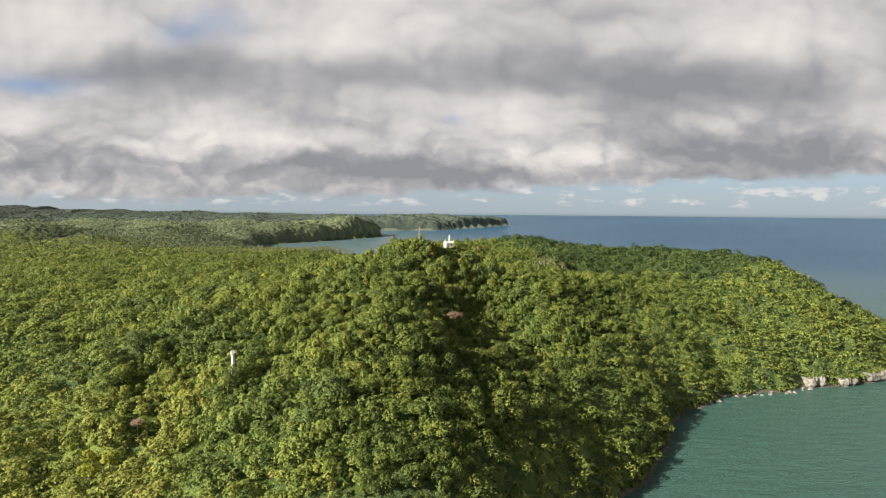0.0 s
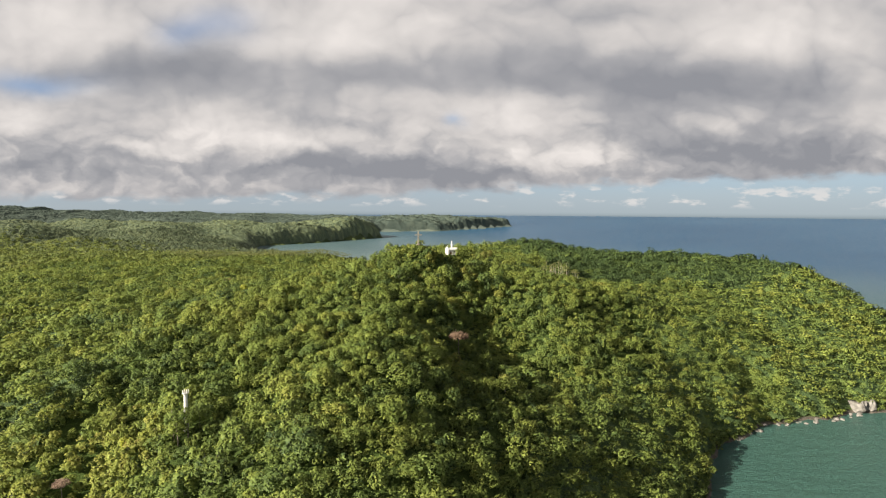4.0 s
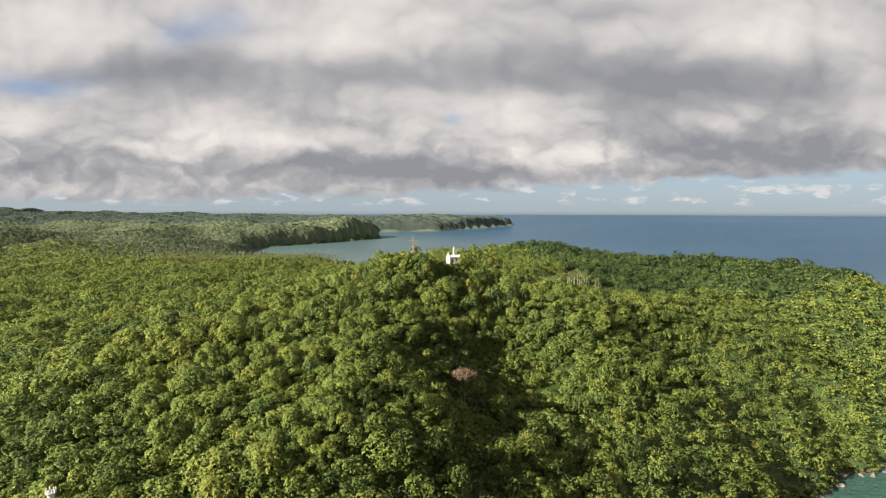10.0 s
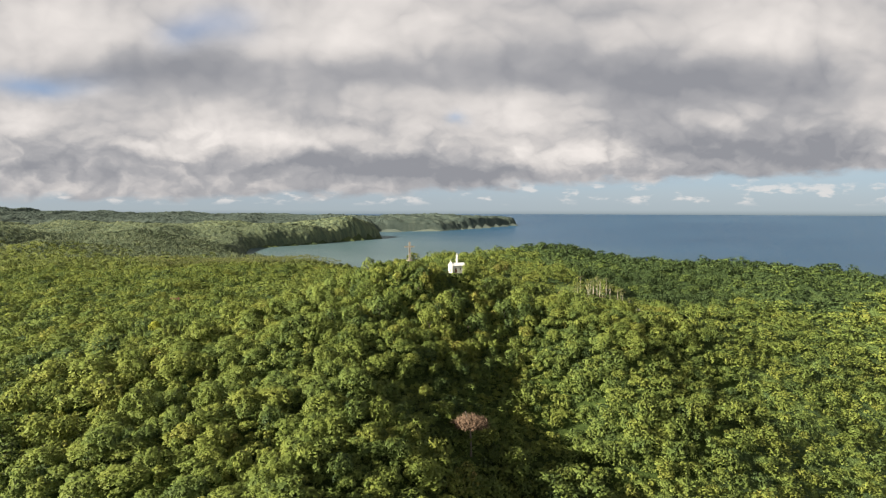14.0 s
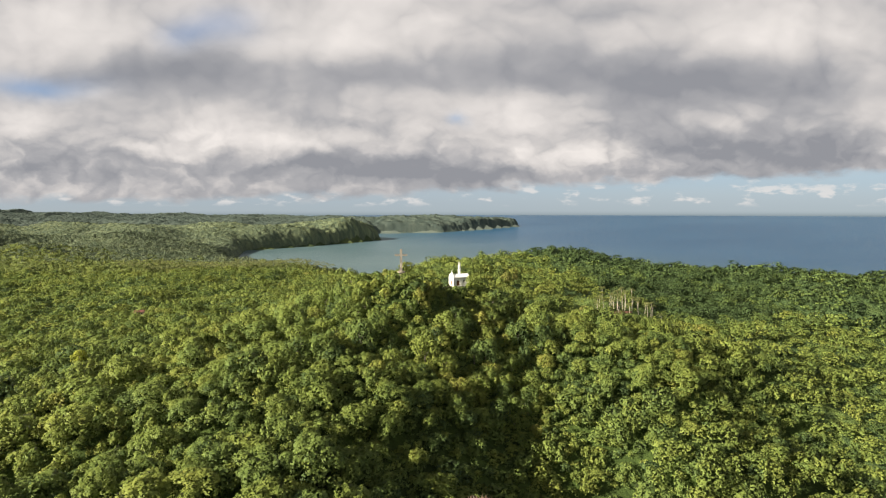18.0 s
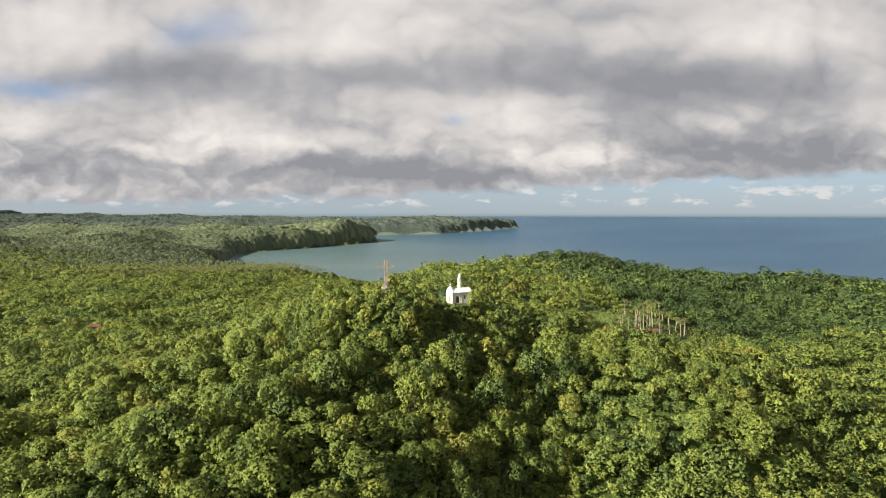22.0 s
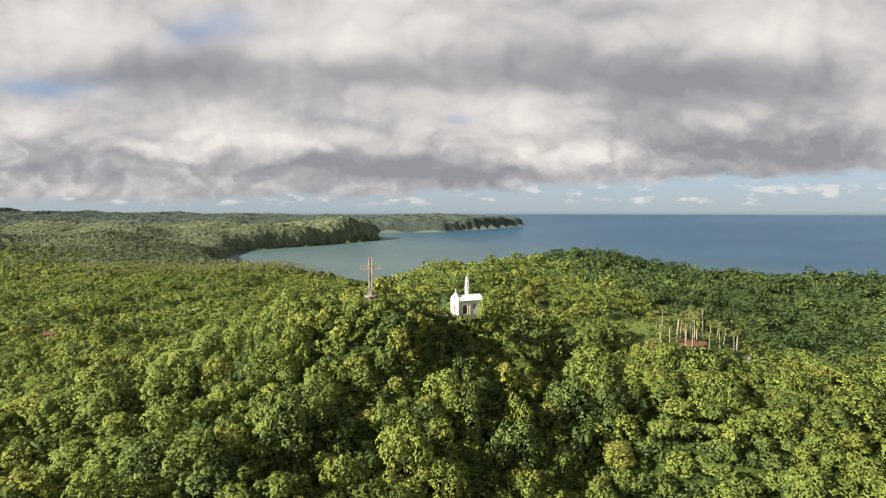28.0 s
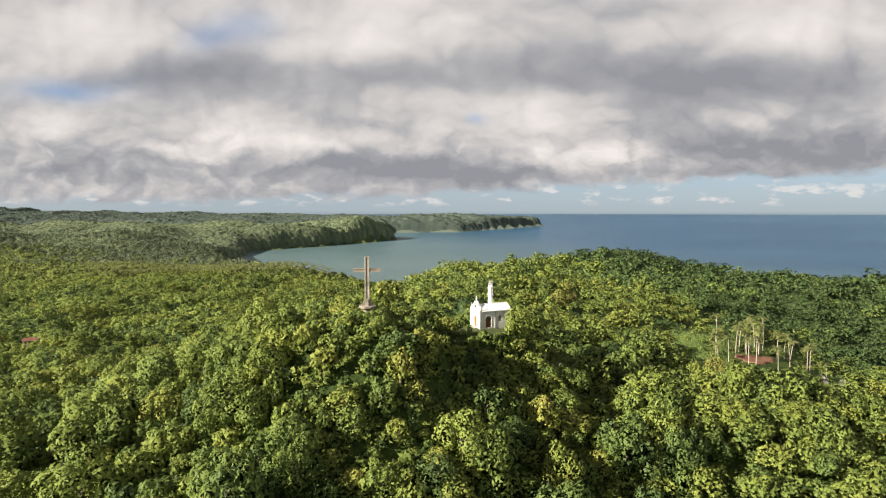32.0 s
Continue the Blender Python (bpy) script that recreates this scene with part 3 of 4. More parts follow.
def plant():
    x, y = scatter(-760, 640, 150, 1260, 5.3, 3)
    keep = (from_coast(x, y) > 0.5) & in_view(x, y) & ~cleared(x, y)
    x, y = x[keep], y[keep]
    rs = np.random.RandomState(5)
    radius = np.clip(rs.lognormal(1.16, 0.44, len(x)), 1.6, 7.5)
    lift = radius * 0.12 + rs.uniform(0, 2.4, len(x)) + 0.4 + 2.8 * LAY[5].at(x / 19, y / 19)
    # low growth in front of the chapel, the cross and the palm grove
    low = (np.hypot(x - 3, (y - 598) / 1.2) < 16) | (np.hypot(x + 24, y - 579) < 9) | ((np.abs(x - 126) < 36) & (np.abs(y - 694) < 40))
    radius[low], lift[low] = np.minimum(radius[low], 3.2), 0.6
    radius[low & (x > 80)], lift[low & (x > 80)] = np.minimum(radius[low & (x > 80)], 1.8), 0.0
    radius, lift, fits = capped(x, y, radius, lift)
    x, y, radius, lift = x[fits], y[fits], radius[fits], lift[fits]
    off = how_far(x, y)
    label = "dense sunlit green broadleaf forest covering the hills"
    for name, lo, hi in (("near", 0, 185), ("middle", 185, 275), ("mid", 275, 420), ("off", 420, 9999)):
        i = (off >= lo) & (off < hi) & ~((np.abs(x + 10) < 60) & (np.abs(y - 566) < 45))
        woods("forest", name, x[i], y[i], radius[i], lift[i], LEAVES, label)
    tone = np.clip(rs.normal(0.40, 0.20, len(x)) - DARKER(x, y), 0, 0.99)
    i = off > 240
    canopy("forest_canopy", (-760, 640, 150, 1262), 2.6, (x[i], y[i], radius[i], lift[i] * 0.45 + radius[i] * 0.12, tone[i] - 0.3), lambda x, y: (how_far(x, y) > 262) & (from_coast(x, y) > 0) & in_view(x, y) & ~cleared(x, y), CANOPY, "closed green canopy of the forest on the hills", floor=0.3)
    # the rest of the hills, to the sides of the flight
    ox, oy = scatter(-900, 640, -130, 1100, 8.0, 61)
    outer = lambda x, y: (from_coast(x, y) > 1) & ~(in_view(x, y, 56) & (y > 154)) & (x > -896)
    keep = outer(ox, oy)
    ox, oy = ox[keep], oy[keep]
    r, t = rs.uniform(3.6, 7.0, len(ox)), np.clip(rs.normal(0.22, 0.15, len(ox)), 0, 0.99)
    canopy("side_forest", (-900, 640, -130, 1100), 4.0, (ox, oy, r, r * 1.0, t), outer, CANOPY, "closed green canopy of the forest beside the hills")
    i = (np.abs(x + 10) < 60) & (np.abs(y - 566) < 45)
    single_trees(x[i], y[i], radius[i], np.minimum(lift[i], 0.9))
    # undergrowth among the trees on the ridge
    ux, uy = scatter(-72, 52, 519, 613, 2.9, 63)
    ur = np.random.RandomState(64).uniform(1.2, 2.1, len(ux))
    ur, _, fits = capped(ux, uy, ur, 0 * ur)
    fits &= ~cleared(ux, uy)
    woods("undergrowth", "bush", ux[fits], uy[fits], ur[fits], -0.1 * ur[fits], LEAVES, "leafy undergrowth between the trees on the ridge")
    # bushes that close the gaps between the trees
    x, y = scatter(-330, 330, 200, 760, 4.6, 21)
    off = how_far(x, y)
    keep = (from_coast(x, y) > 2) & in_view(x, y) & ~cleared(x, y) & (off < 235)
    x, y = x[keep], y[keep]
    r = np.random.RandomState(22).uniform(1.9, 3.2, len(x))
    r, _, fits = capped(x, y, r, -0.15 * r)
    x, y, r = x[fits], y[fits], r[fits]
    shore = np.vstack([a + (b - a) * q for a, b in zip(COAST[2:20], COAST[3:21]) for q in np.arange(0, 1, 3.2 / np.hypot(*(b - a)))[:, None]])
    rs = np.random.RandomState(23)
    sx, sy = shore[:, 0] + rs.uniform(-2.5, 2.5, len(shore)), shore[:, 1] + rs.uniform(-2.5, 2.5, len(shore))
    d = from_coast(sx, sy)
    fit = (d > -1.5) & (d < 7)
    woods("shore_bushes", "bush", sx[fit], sy[fit], rs.uniform(1.8, 3.2, fit.sum()), np.full(fit.sum(), 0.6), LEAVES, "bushes overhanging the rocky shore", z=np.maximum(height(sx[fit], sy[fit]), 0.4))
    woods("bushes", "bush", x, y, r, -0.15 * r, LEAVES, "low green bushes and climbers between the forest trees")
    x, y = scatter(-2600, 400, 1000, 3100, 11.0, 9)
    rs = np.random.RandomState(6)
    keep = (from_coast(x, y) > 4) & in_view(x, y) & ((y > 1255) | (x < -755))
    x, y = x[keep], y[keep]
    r, tone = rs.uniform(5.0, 9.5, len(x)), np.clip(rs.normal(0.45, 0.2, len(x)), 0, 1)
    edge = lambda x, y: y + 0.25 * x + 160 * LAY[5].at(x / 300, y / 300)
    outside = lambda x, y: (from_coast(x, y) > -8) & in_view(x, y) & ((y > 1258) | (x < -756))
    i = edge(x, y) + rs.uniform(-160, 160, len(x)) < 1400
    for name, pick, part_of, mat, roof_mat, label in (
            ("lowland_forest", i, lambda x, y: outside(x, y) & (edge(x, y) < 1400), LOWLAND_LEAVES, LOWLAND_CANOPY, "light green forest on the lowland behind the bay"),
            ("hill_forest", ~i, lambda x, y: outside(x, y) & (edge(x, y) > 1388), FAR_LEAVES, FAR_CANOPY, "haze-greyed dark green forest on the low hills behind the bay")):
        canopy(name, (-2600, 400, 1000, 3100), 5.0, (x, y, r * 0.92, r * 0.72, tone), part_of, roof_mat, label, skirt=True)
        pick = pick & (y < 2150)
        woods(name, "far", x[pick], y[pick], r[pick], r[pick] * 0.05, mat, label)
    for name, y0, y1, gap, step, swell, mat, label in (("headland_forest", 3040, 4260, 17.0, 8.0, 0.8, FAR_CANOPY, "haze-greyed dark green forest on the headland across the bay"), ("distant_forest", 4240, 9600, 26.0, 17.0, 0.6, FARTHEST_CANOPY, "hazy grey-green forest on the farthest headland")):
        x, y = scatter(-7500, 1100, y0 - 40, y1, gap, 10)
        keep = (from_coast(x, y) > 6) & in_view(x, y)
        x, y = x[keep], y[keep]
        r, tone = rs.uniform(0.5, 0.85, len(x)) * gap, rs.uniform(0, 1, len(x))
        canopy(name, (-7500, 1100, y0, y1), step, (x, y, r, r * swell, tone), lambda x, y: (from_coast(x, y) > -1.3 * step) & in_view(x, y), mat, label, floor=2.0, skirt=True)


def crown_mesh(shape, mat, tint):
    v, f, puff, tone = shape
    me = mesh_of("crown", v, f)
    dress(me, tint + tone, puff)
    me.materials.append(mat)
    return me


def trunk_shape(rs):
    """A tapered, slightly bent trunk of height 1 with three limbs."""
    bm = bmesh.new()

    def limb(a, b, ra, rb):
        ring = []
        for p, r in ((a, ra), ((Vector(a) + Vector(b)) / 2 + Vector((rs.uniform(-0.04, 0.04), rs.uniform(-0.04, 0.04), 0)), (ra + rb) / 2), (b, rb)):
            ring.append([bm.verts.new(Vector(p) + Vector((r * math.cos(k * 1.0472), r * math.sin(k * 1.0472), 0))) for k in range(6)])
        for lower, upper in zip(ring, ring[1:]):
            for k in range(6):
                bm.faces.new((lower[k], lower[(k + 1) % 6], upper[(k + 1) % 6], upper[k]))

    limb((0, 0, -0.25), (0.04, 0.02, 0.62), 0.075, 0.045)
    for k in range(3):
        a = k * 2.1 + rs.uniform(-0.4, 0.4)
        limb((0.04, 0.02, 0.58), (0.34 * math.cos(a), 0.34 * math.sin(a), rs.uniform(0.85, 1.05)), 0.04, 0.018)
    me = bpy.data.meshes.new("trunk")
    bm.to_mesh(me)
    bm.free()
    me.materials.append(BARK)
    return me


def single_trees(x, y, radius, lift):
    """The trees that stand nearest the flight, each a thing of its own."""
    rs = np.random.RandomState(77)
    words = ("broad spreading green tree in the dense forest", "rounded yellow-green tree in the dense forest", "tall dark green tree in the dense forest", "lumpy green tree hung with climbers in the forest")
    kinds = []
    for row in SHAPES["fine"]:
        kinds.append([])
        for k, one in enumerate(row):
            kinds[-1].append((crown_mesh(one, TREE_LEAVES, (0.35, 0.7, 0.2, 0.5)[k % 4]), words[k % 4]))
    trunks = [trunk_shape(rs) for k in range(4)]
    z = height(x, y)
    for k in range(len(x)):
        size = int(np.argmin(np.abs(radius[k] - np.array(SIZES))))
        crown, label = kinds[size][rs.randint(4)]
        one_tree("tree", (x[k], y[k], z[k]), radius[k], lift[k], crown, trunks[k % 4], rs, label, "trees on the ridge")


def one_tree(name, place, radius, lift, crown, trunk, rs, label, group=""):
    t = new(name)
    t.empty_display_size = 0.5
    t.location, t.scale = place, (radius,) * 3
    t.rotation_euler = (0, 0, rs.uniform(0, 6.28))
    tagged(t, label, "tree", group)
    c = new("crown", crown)
    c.parent, c.location, c.scale = t, (0, 0, lift / radius), (rs.uniform(0.85, 1.15), rs.uniform(0.85, 1.15), rs.uniform(0.8, 1.3))
    b = new("trunk", trunk)
    b.parent, b.scale = t, (1, 1, 0.9 + lift / radius)
    return t


CLEAR = [(-23.9, 585, 2.6, 2.6), (-275, 804, 9, 8), (10, 445, 3.2, 3.2), (5, 617, 10, 7.5), (127, 700, 12.5, 14), (-117.0, 316.5, 1.4, 1.4)]
plant()


# ---- the landmarks ----
def part(name, bm, mat, parent, label=""):
    me = bpy.data.meshes.new(name)
    bmesh.ops.recalc_face_normals(bm, faces=bm.faces)
    bm.to_mesh(me)
    bm.free()
    me.materials.append(mat)
    ob = new(name, me)
    ob.parent = parent
    if label:
        ob["label"] = label
    return ob


def box(bm, x0, x1, y0, y1, z0, z1):
    r = bmesh.ops.create_cube(bm, size=1)["verts"]
    for v in r:
        v.co = Vector((x0 + (v.co.x + 0.5) * (x1 - x0), y0 + (v.co.y + 0.5) * (y1 - y0), z0 + (v.co.z + 0.5) * (z1 - z0)))
    return r


def boxes(*rows, bevel=0.0):
    bm = bmesh.new()
    for row in rows:
        box(bm, *row)
    if bevel:
        bmesh.ops.bevel(bm, geom=bm.edges[:], offset=bevel, segments=1, affect="EDGES")
    return bm


def thing(name, m, label, category, group=""):
    ob = new(name)
    ob.empty_display_size = 0.5
    ob.matrix_world = m
    return tagged(ob, label, category, group)


def ring_solid(rows, sides, turn=0.0, cap=True):
    """A turned solid: rows of (height, radius)."""
    bm = bmesh.new()
    rings = [[bm.verts.new((r * math.cos(turn + 2 * math.pi * k / sides), r * math.sin(turn + 2 * math.pi * k / sides), z)) for k in range(sides)] for z, r in rows]
    for a, b in zip(rings, rings[1:]):
        for k in range(sides):
            bm.faces.new((a[k], a[(k + 1) % sides], b[(k + 1) % sides], b[k]))
    if cap:
        bm.faces.new(rings[-1])
        bm.faces.new(rings[0][::-1])
    return bm


def outline_solid(points, axis, lo, hi):
    """A flat outline (across, up) pushed out along the x or y axis."""
    bm = bmesh.new()
    where = (lambda a, z, d: (d, a, z)) if axis == "x" else (lambda a, z, d: (a, d, z))
    front = [bm.verts.new(where(a, z, lo)) for a, z in points]
    back = [bm.verts.new(where(a, z, hi)) for a, z in points]
    bm.faces.new(front)
    bm.faces.new(back[::-1])
    for k in range(len(points)):
        m = (k + 1) % len(points)
        bm.faces.new((front[k], front[m], back[m], back[k]))
    return bm


def arch(mid, half, foot, spring, steps=10):
    """An arched outline, from the left foot over the crown to the right foot."""
    top = [(mid - half * math.cos(math.pi * k / steps), spring + half * math.sin(math.pi * k / steps)) for k in range(steps + 1)]
    return [(mid - half, foot)] + top + [(mid + half, foot)]


def pierced(outer, holes, axis, lo, hi):
    """A wall with openings through it: strips between the openings, under and over the arches."""
    bm = bmesh.new()
    where = (lambda a, z, d: Vector((d, a, z))) if axis == "x" else (lambda a, z, d: Vector((a, d, z)))

    def fan(a0, a1, bottom, top):
        """A column from a0 to a1 whose lower and upper edges are given as functions."""
        v = [[bm.verts.new(where(a, f(a), d)) for a, f in ((a0, bottom), (a1, bottom), (a1, top), (a0, top))] for d in (lo, hi)]
        for q in v:
            bm.faces.new(q)
        for k in range(4):
            m = (k + 1) % 4
            bm.faces.new((v[0][k], v[0][m], v[1][m], v[1][k]))

    left, right, foot, top = outer
    cuts = sorted({left, right, *[h[0] - h[1] + 2 * h[1] * k / 10 for h in holes for k in range(11)]})
    for a0, a1 in zip(cuts, cuts[1:]):
        mid = (a0 + a1) / 2
        hole = next((h for h in holes if abs(mid - h[0]) < h[1]), None)
        if hole is None:
            fan(a0, a1, lambda a: foot, top)
            continue
        c, half, sill, spring = hole
        if sill > foot + 0.01:
            fan(a0, a1, lambda a: foot, lambda a: sill)
        fan(a0, a1, lambda a: spring + math.sqrt(max(half * half - (a - c) ** 2, 0)), top)
    bmesh.ops.remove_doubles(bm, verts=bm.verts[:], dist=0.001)
    return bm


def great_cross():
    t = thing("stone_cross", pose(-23.9, 585, 137.5, 0, 0, 12), "tall weathered concrete cross on a flared octagonal plinth", "cross")
    shaft = part("shaft", boxes((-0.42, 0.42, -0.42, 0.42, 1.2, 12.9)), CONCRETE, t)
    for sx in (-1, 1):
        for sy in (-1, 1):
            (x0, x1), (y0, y1) = sorted((sx * 0.28, sx * 0.54)), sorted((sy * 0.28, sy * 0.54))
            part("rib", boxes((x0, x1, y0, y1, 1.2, 13.0), bevel=0.03), CONCRETE, shaft)
    for side in (-1, 1):
        a, b = sorted((side * 0.525, side * 3.25))
        part("arm", boxes((a, b, -0.38, 0.38, 9.45, 10.15), (a, b, -0.46, -0.30, 9.35, 9.55), (a, b, -0.46, -0.30, 10.05, 10.25), (a, b, 0.30, 0.46, 9.35, 9.55), (a, b, 0.30, 0.46, 10.05, 10.25)), CONCRETE, t)
    for k in range(4):
        bm = outline_solid([(0.5, 1.3), (1.35, 1.3), (0.5, 3.1)], "y", -0.22, 0.22)
        bm.transform(Matrix.Rotation(k * math.pi / 2, 4, "Z"))
        part("buttress", bm, CONCRETE, t)
    part("platform", ring_solid([(0.35, 1.35), (0.85, 2.05), (1.3, 2.15), (1.32, 2.0)], 8, math.pi / 8), CONCRETE, t, "moss-stained octagonal concrete platform")
    part("footing", ring_solid([(-4.0, 1.2), (0.35, 1.05)], 8, math.pi / 8), CONCRETE, t)


def leaf_door(parent, axis, mid, half, foot, top, at, mat, label):
    """A panelled double door, one mesh a leaf."""
    for side in (-1, 1):
        a, b = sorted((mid + side * 0.015, mid + side * half))
        d = 0.06
        rows = [(a, b, at - d, at + d, foot, top)]
        for z0, z1 in ((foot + 0.18, foot + (top - foot) * 0.46), (foot + (top - foot) * 0.54, top - 0.15)):
            rows.append((a + 0.12, b - 0.12, at - d - 0.03, at + d + 0.03, z0, z1))
        if axis == "x":
            rows = [(y0, y1, x0, x1, z0, z1) for x0, x1, y0, y1, z0, z1 in rows]
        part("door_leaf", boxes(*rows), mat, parent, label)


def chapel():
    t = thing("chapel", pose(4.0, 616.5, 127.0, 0, 0, 25), "small white plastered chapel with arched doors and a slim bell tower", "chapel")
    L, W, H = 10.0, 6.2, 5.0
    flat = lambda a: H
    # side towards the flight, with its door and window
    part("wall", pierced((0.4, L, -2.0, flat), [(2.55, 0.92, 0.0, 2.5), (6.3, 0.5, 1.6, 2.9)], "y", 0.0, 0.4), PLASTER, t)
    part("wall", pierced((0.4, L, -2.0, flat), [(6.3, 0.5, 1.6, 2.9)], "y", W - 0.4, W), PLASTER, t)
    part("wall", outline_solid([(0.4, -2), (W - 0.4, -2), (W - 0.4, H), (W / 2, H + 1.42), (0.4, H)], "x", L - 0.4, L), PLASTER, t)

    def crest(a):
        """The front's bell-shaped gable."""
        d = abs(a - W / 2) / (W / 2)
        if d > 0.78:
            return H + 0.55
        return H + 0.75 + 1.95 * (0.5 + 0.5 * math.cos(math.pi * d / 0.78)) ** 0.8

    rim = sorted({-0.1, W + 0.1, *[W * k / 28 for k in range(29)]})
    front = pierced((-0.1, W + 0.1, -2.0, lambda a: H + 0.1), [(W / 2, 0.85, 0.0, 2.3)], "x", -0.25, 0.398)
    part("front_wall", front, PLASTER, t)
    part("gable", outline_solid([(a, crest(a)) for a in rim] + [(W + 0.1, H + 0.1), (-0.1, H + 0.1)], "x", -0.25, 0.398), PLASTER, t)
    part("cornice", boxes((-0.40, -0.252, -0.2, W + 0.2, H - 0.05, H + 0.25), bevel=0.04), PLASTER, t)
    # the niche is not cut: a dark disc gives its shaded hollow
    part("niche", ring_solid([(0.0, 0.42), (0.1, 0.42)], 14), DARK, t, "dark disc for the small round niche in the gable").matrix_local = pose(-0.25, W / 2, H + 1.05, 0, -90, 0)
    for y0 in (-0.22, W - 0.38):
        part("pilaster", boxes((-0.40, -0.252, y0, y0 + 0.6, -2.0, H - 0.052), bevel=0.03), PLASTER, t)
    for x0 in (0.5, 4.4, L - 0.6):
        part("pilaster", boxes((x0, x0 + 0.45, -0.09, -0.002, -2.0, H - 0.3), bevel=0.03), PLASTER, t)
    part("eaves", boxes((0.402, L + 0.2, -0.32, -0.004, H - 0.28, H - 0.05), bevel=0.04), PLASTER, t)
    # roof slabs, their sheets lapped
    for side in (0, 1):
        y0, y1 = (-0.42, W / 2 - 0.002) if side == 0 else (W + 0.42, W / 2 + 0.002)
        bm = bmesh.new()
        rise = 1.5
        for k in range(12):
            x0, x1 = 0.402 + (L - 0.1) * k / 12, 0.402 + (L - 0.1) * (k + 1) / 12 - 0.02
            lift = 0.02 * (k % 2)
            v = [bm.verts.new((x, y, z + d)) for d in (lift, lift + 0.1) for x, y, z in ((x0, y0, H - 0.15), (x1, y0, H - 0.15), (x1, y1, H + rise), (x0, y1, H + rise))]
            for f in ((0, 1, 2, 3), (4, 5, 6, 7), (0, 1, 5, 4), (1, 2, 6, 5), (2, 3, 7, 6), (3, 0, 4, 7)):
                bm.faces.new([v[i] for i in f])
        part("roof", bm, ROOF_WHITE, t, "white painted metal roof")
    part("ridge_cap", boxes((0.402, L + 0.25, W / 2 - 0.16, W / 2 + 0.16, H + 1.55, H + 1.68), bevel=0.03), ROOF_WHITE, t)
    # doors, fanlight, window
    leaf_door(t, "y", 2.55, 0.92, 0.0, 2.5, 0.2, WOOD, "dark brown panelled door leaf")
    part("fanlight", outline_solid(arch(2.55, 0.91, 2.56, 2.56)[1:-1], "y", 0.18, 0.24), DARK, t, "dark arched fanlight")
    for k in range(1, 4):
        bm = boxes((-0.03, 0.03, -0.03, 0.03, 0.2, 0.88))
        bm.transform(pose(2.55, 0.14, 2.56, 0, -90 + 45 * k, 0))
        part("glazing_bar", bm, PLASTER, t)
    part("door_surround", outline_ring(2.55, 0.93, 0.0, 2.5, 0.16, -0.05, -0.003), PLASTER, t)
    leaf_door(t, "x", W / 2, 0.85, 0.0, 2.3, 0.0, GOLD_WOOD, "golden brown varnished door leaf")
    part("fanlight", outline_solid(arch(W / 2, 0.84, 2.36, 2.36)[1:-1], "x", -0.05, 0.03), GOLD_WOOD, t)
    for y in (0.2, W - 0.2):
        w = part("window", outline_solid(arch(6.3, 0.5, 1.6, 2.9), "y", y - 0.03, y + 0.03), DARK, t, "dark arched window")
        for k in range(3):
            part("glazing_bar", boxes((6.3 - 0.3 + 0.3 * k - 0.025, 6.3 - 0.3 + 0.3 * k + 0.025, y - 0.07, y - 0.032, 1.6, 3.2)), PLASTER, w)
    # cross on the gable
    part("gable_cross", boxes((-0.02, 0.16, W / 2 - 0.11, W / 2 + 0.11, H + 2.6, H + 4.1), (-0.02, 0.16, W / 2 - 0.48, W / 2 + 0.48, H + 3.3, H + 3.52)), PLASTER, t)
    for y in (0.1, W - 0.1):
        part("finial", ring_solid([(H + 0.5, 0.26), (H + 0.75, 0.3), (H + 0.85, 0.14), (H + 1.25, 0.2), (H + 1.55, 0.03)], 8), PLASTER, t).matrix_local = pose(0.05, y, 0)
    part("doorstep", boxes((-1.3, -0.42, W / 2 - 1.4, W / 2 + 1.4, -1.5, -0.12), bevel=0.04), CONCRETE, t)
    # bell tower
    b = part("bell_tower", ring_solid([(-3.0, 0.86), (0.6, 0.82), (8.4, 0.74)], 8, math.pi / 8), PLASTER, t, "slim white octagonal bell tower")
    b.matrix_local = pose(6.8, 7.1, 0)
    part("tower_cornice", ring_solid([(8.3, 0.76), (8.5, 1.0), (8.75, 1.02), (8.8, 0.8)], 8, math.pi / 8), PLASTER, b)
    for k in range(4):
        bm = boxes((0.22, 0.70, -0.24, 0.24, 8.8, 10.9))
        bm.transform(Matrix.Rotation(math.pi / 4 + k * math.pi / 2, 4, "Z"))
        part("belfry_post", bm, PLASTER, b)
    part("belfry_roof", ring_solid([(10.85, 0.72), (11.1, 0.8), (11.3, 0.62)], 8, math.pi / 8), PLASTER, b)
    part("bell", ring_solid([(9.6, 0.32), (9.8, 0.26), (10.2, 0.2), (10.4, 0.06)], 10), DARK, b, "small dark bronze bell")
    for k in range(4):
        bm = ring_solid([(11.2, 0.17), (11.4, 0.2), (11.5, 0.11), (12.8, 0.07), (13.2, 0.02)], 6)
        bm.transform(Matrix.Translation((0.5 * math.cos(math.pi / 4 + k * math.pi / 2), 0.5 * math.sin(math.pi / 4 + k * math.pi / 2), 0)))
        part("pinnacle", bm, PLASTER, b)


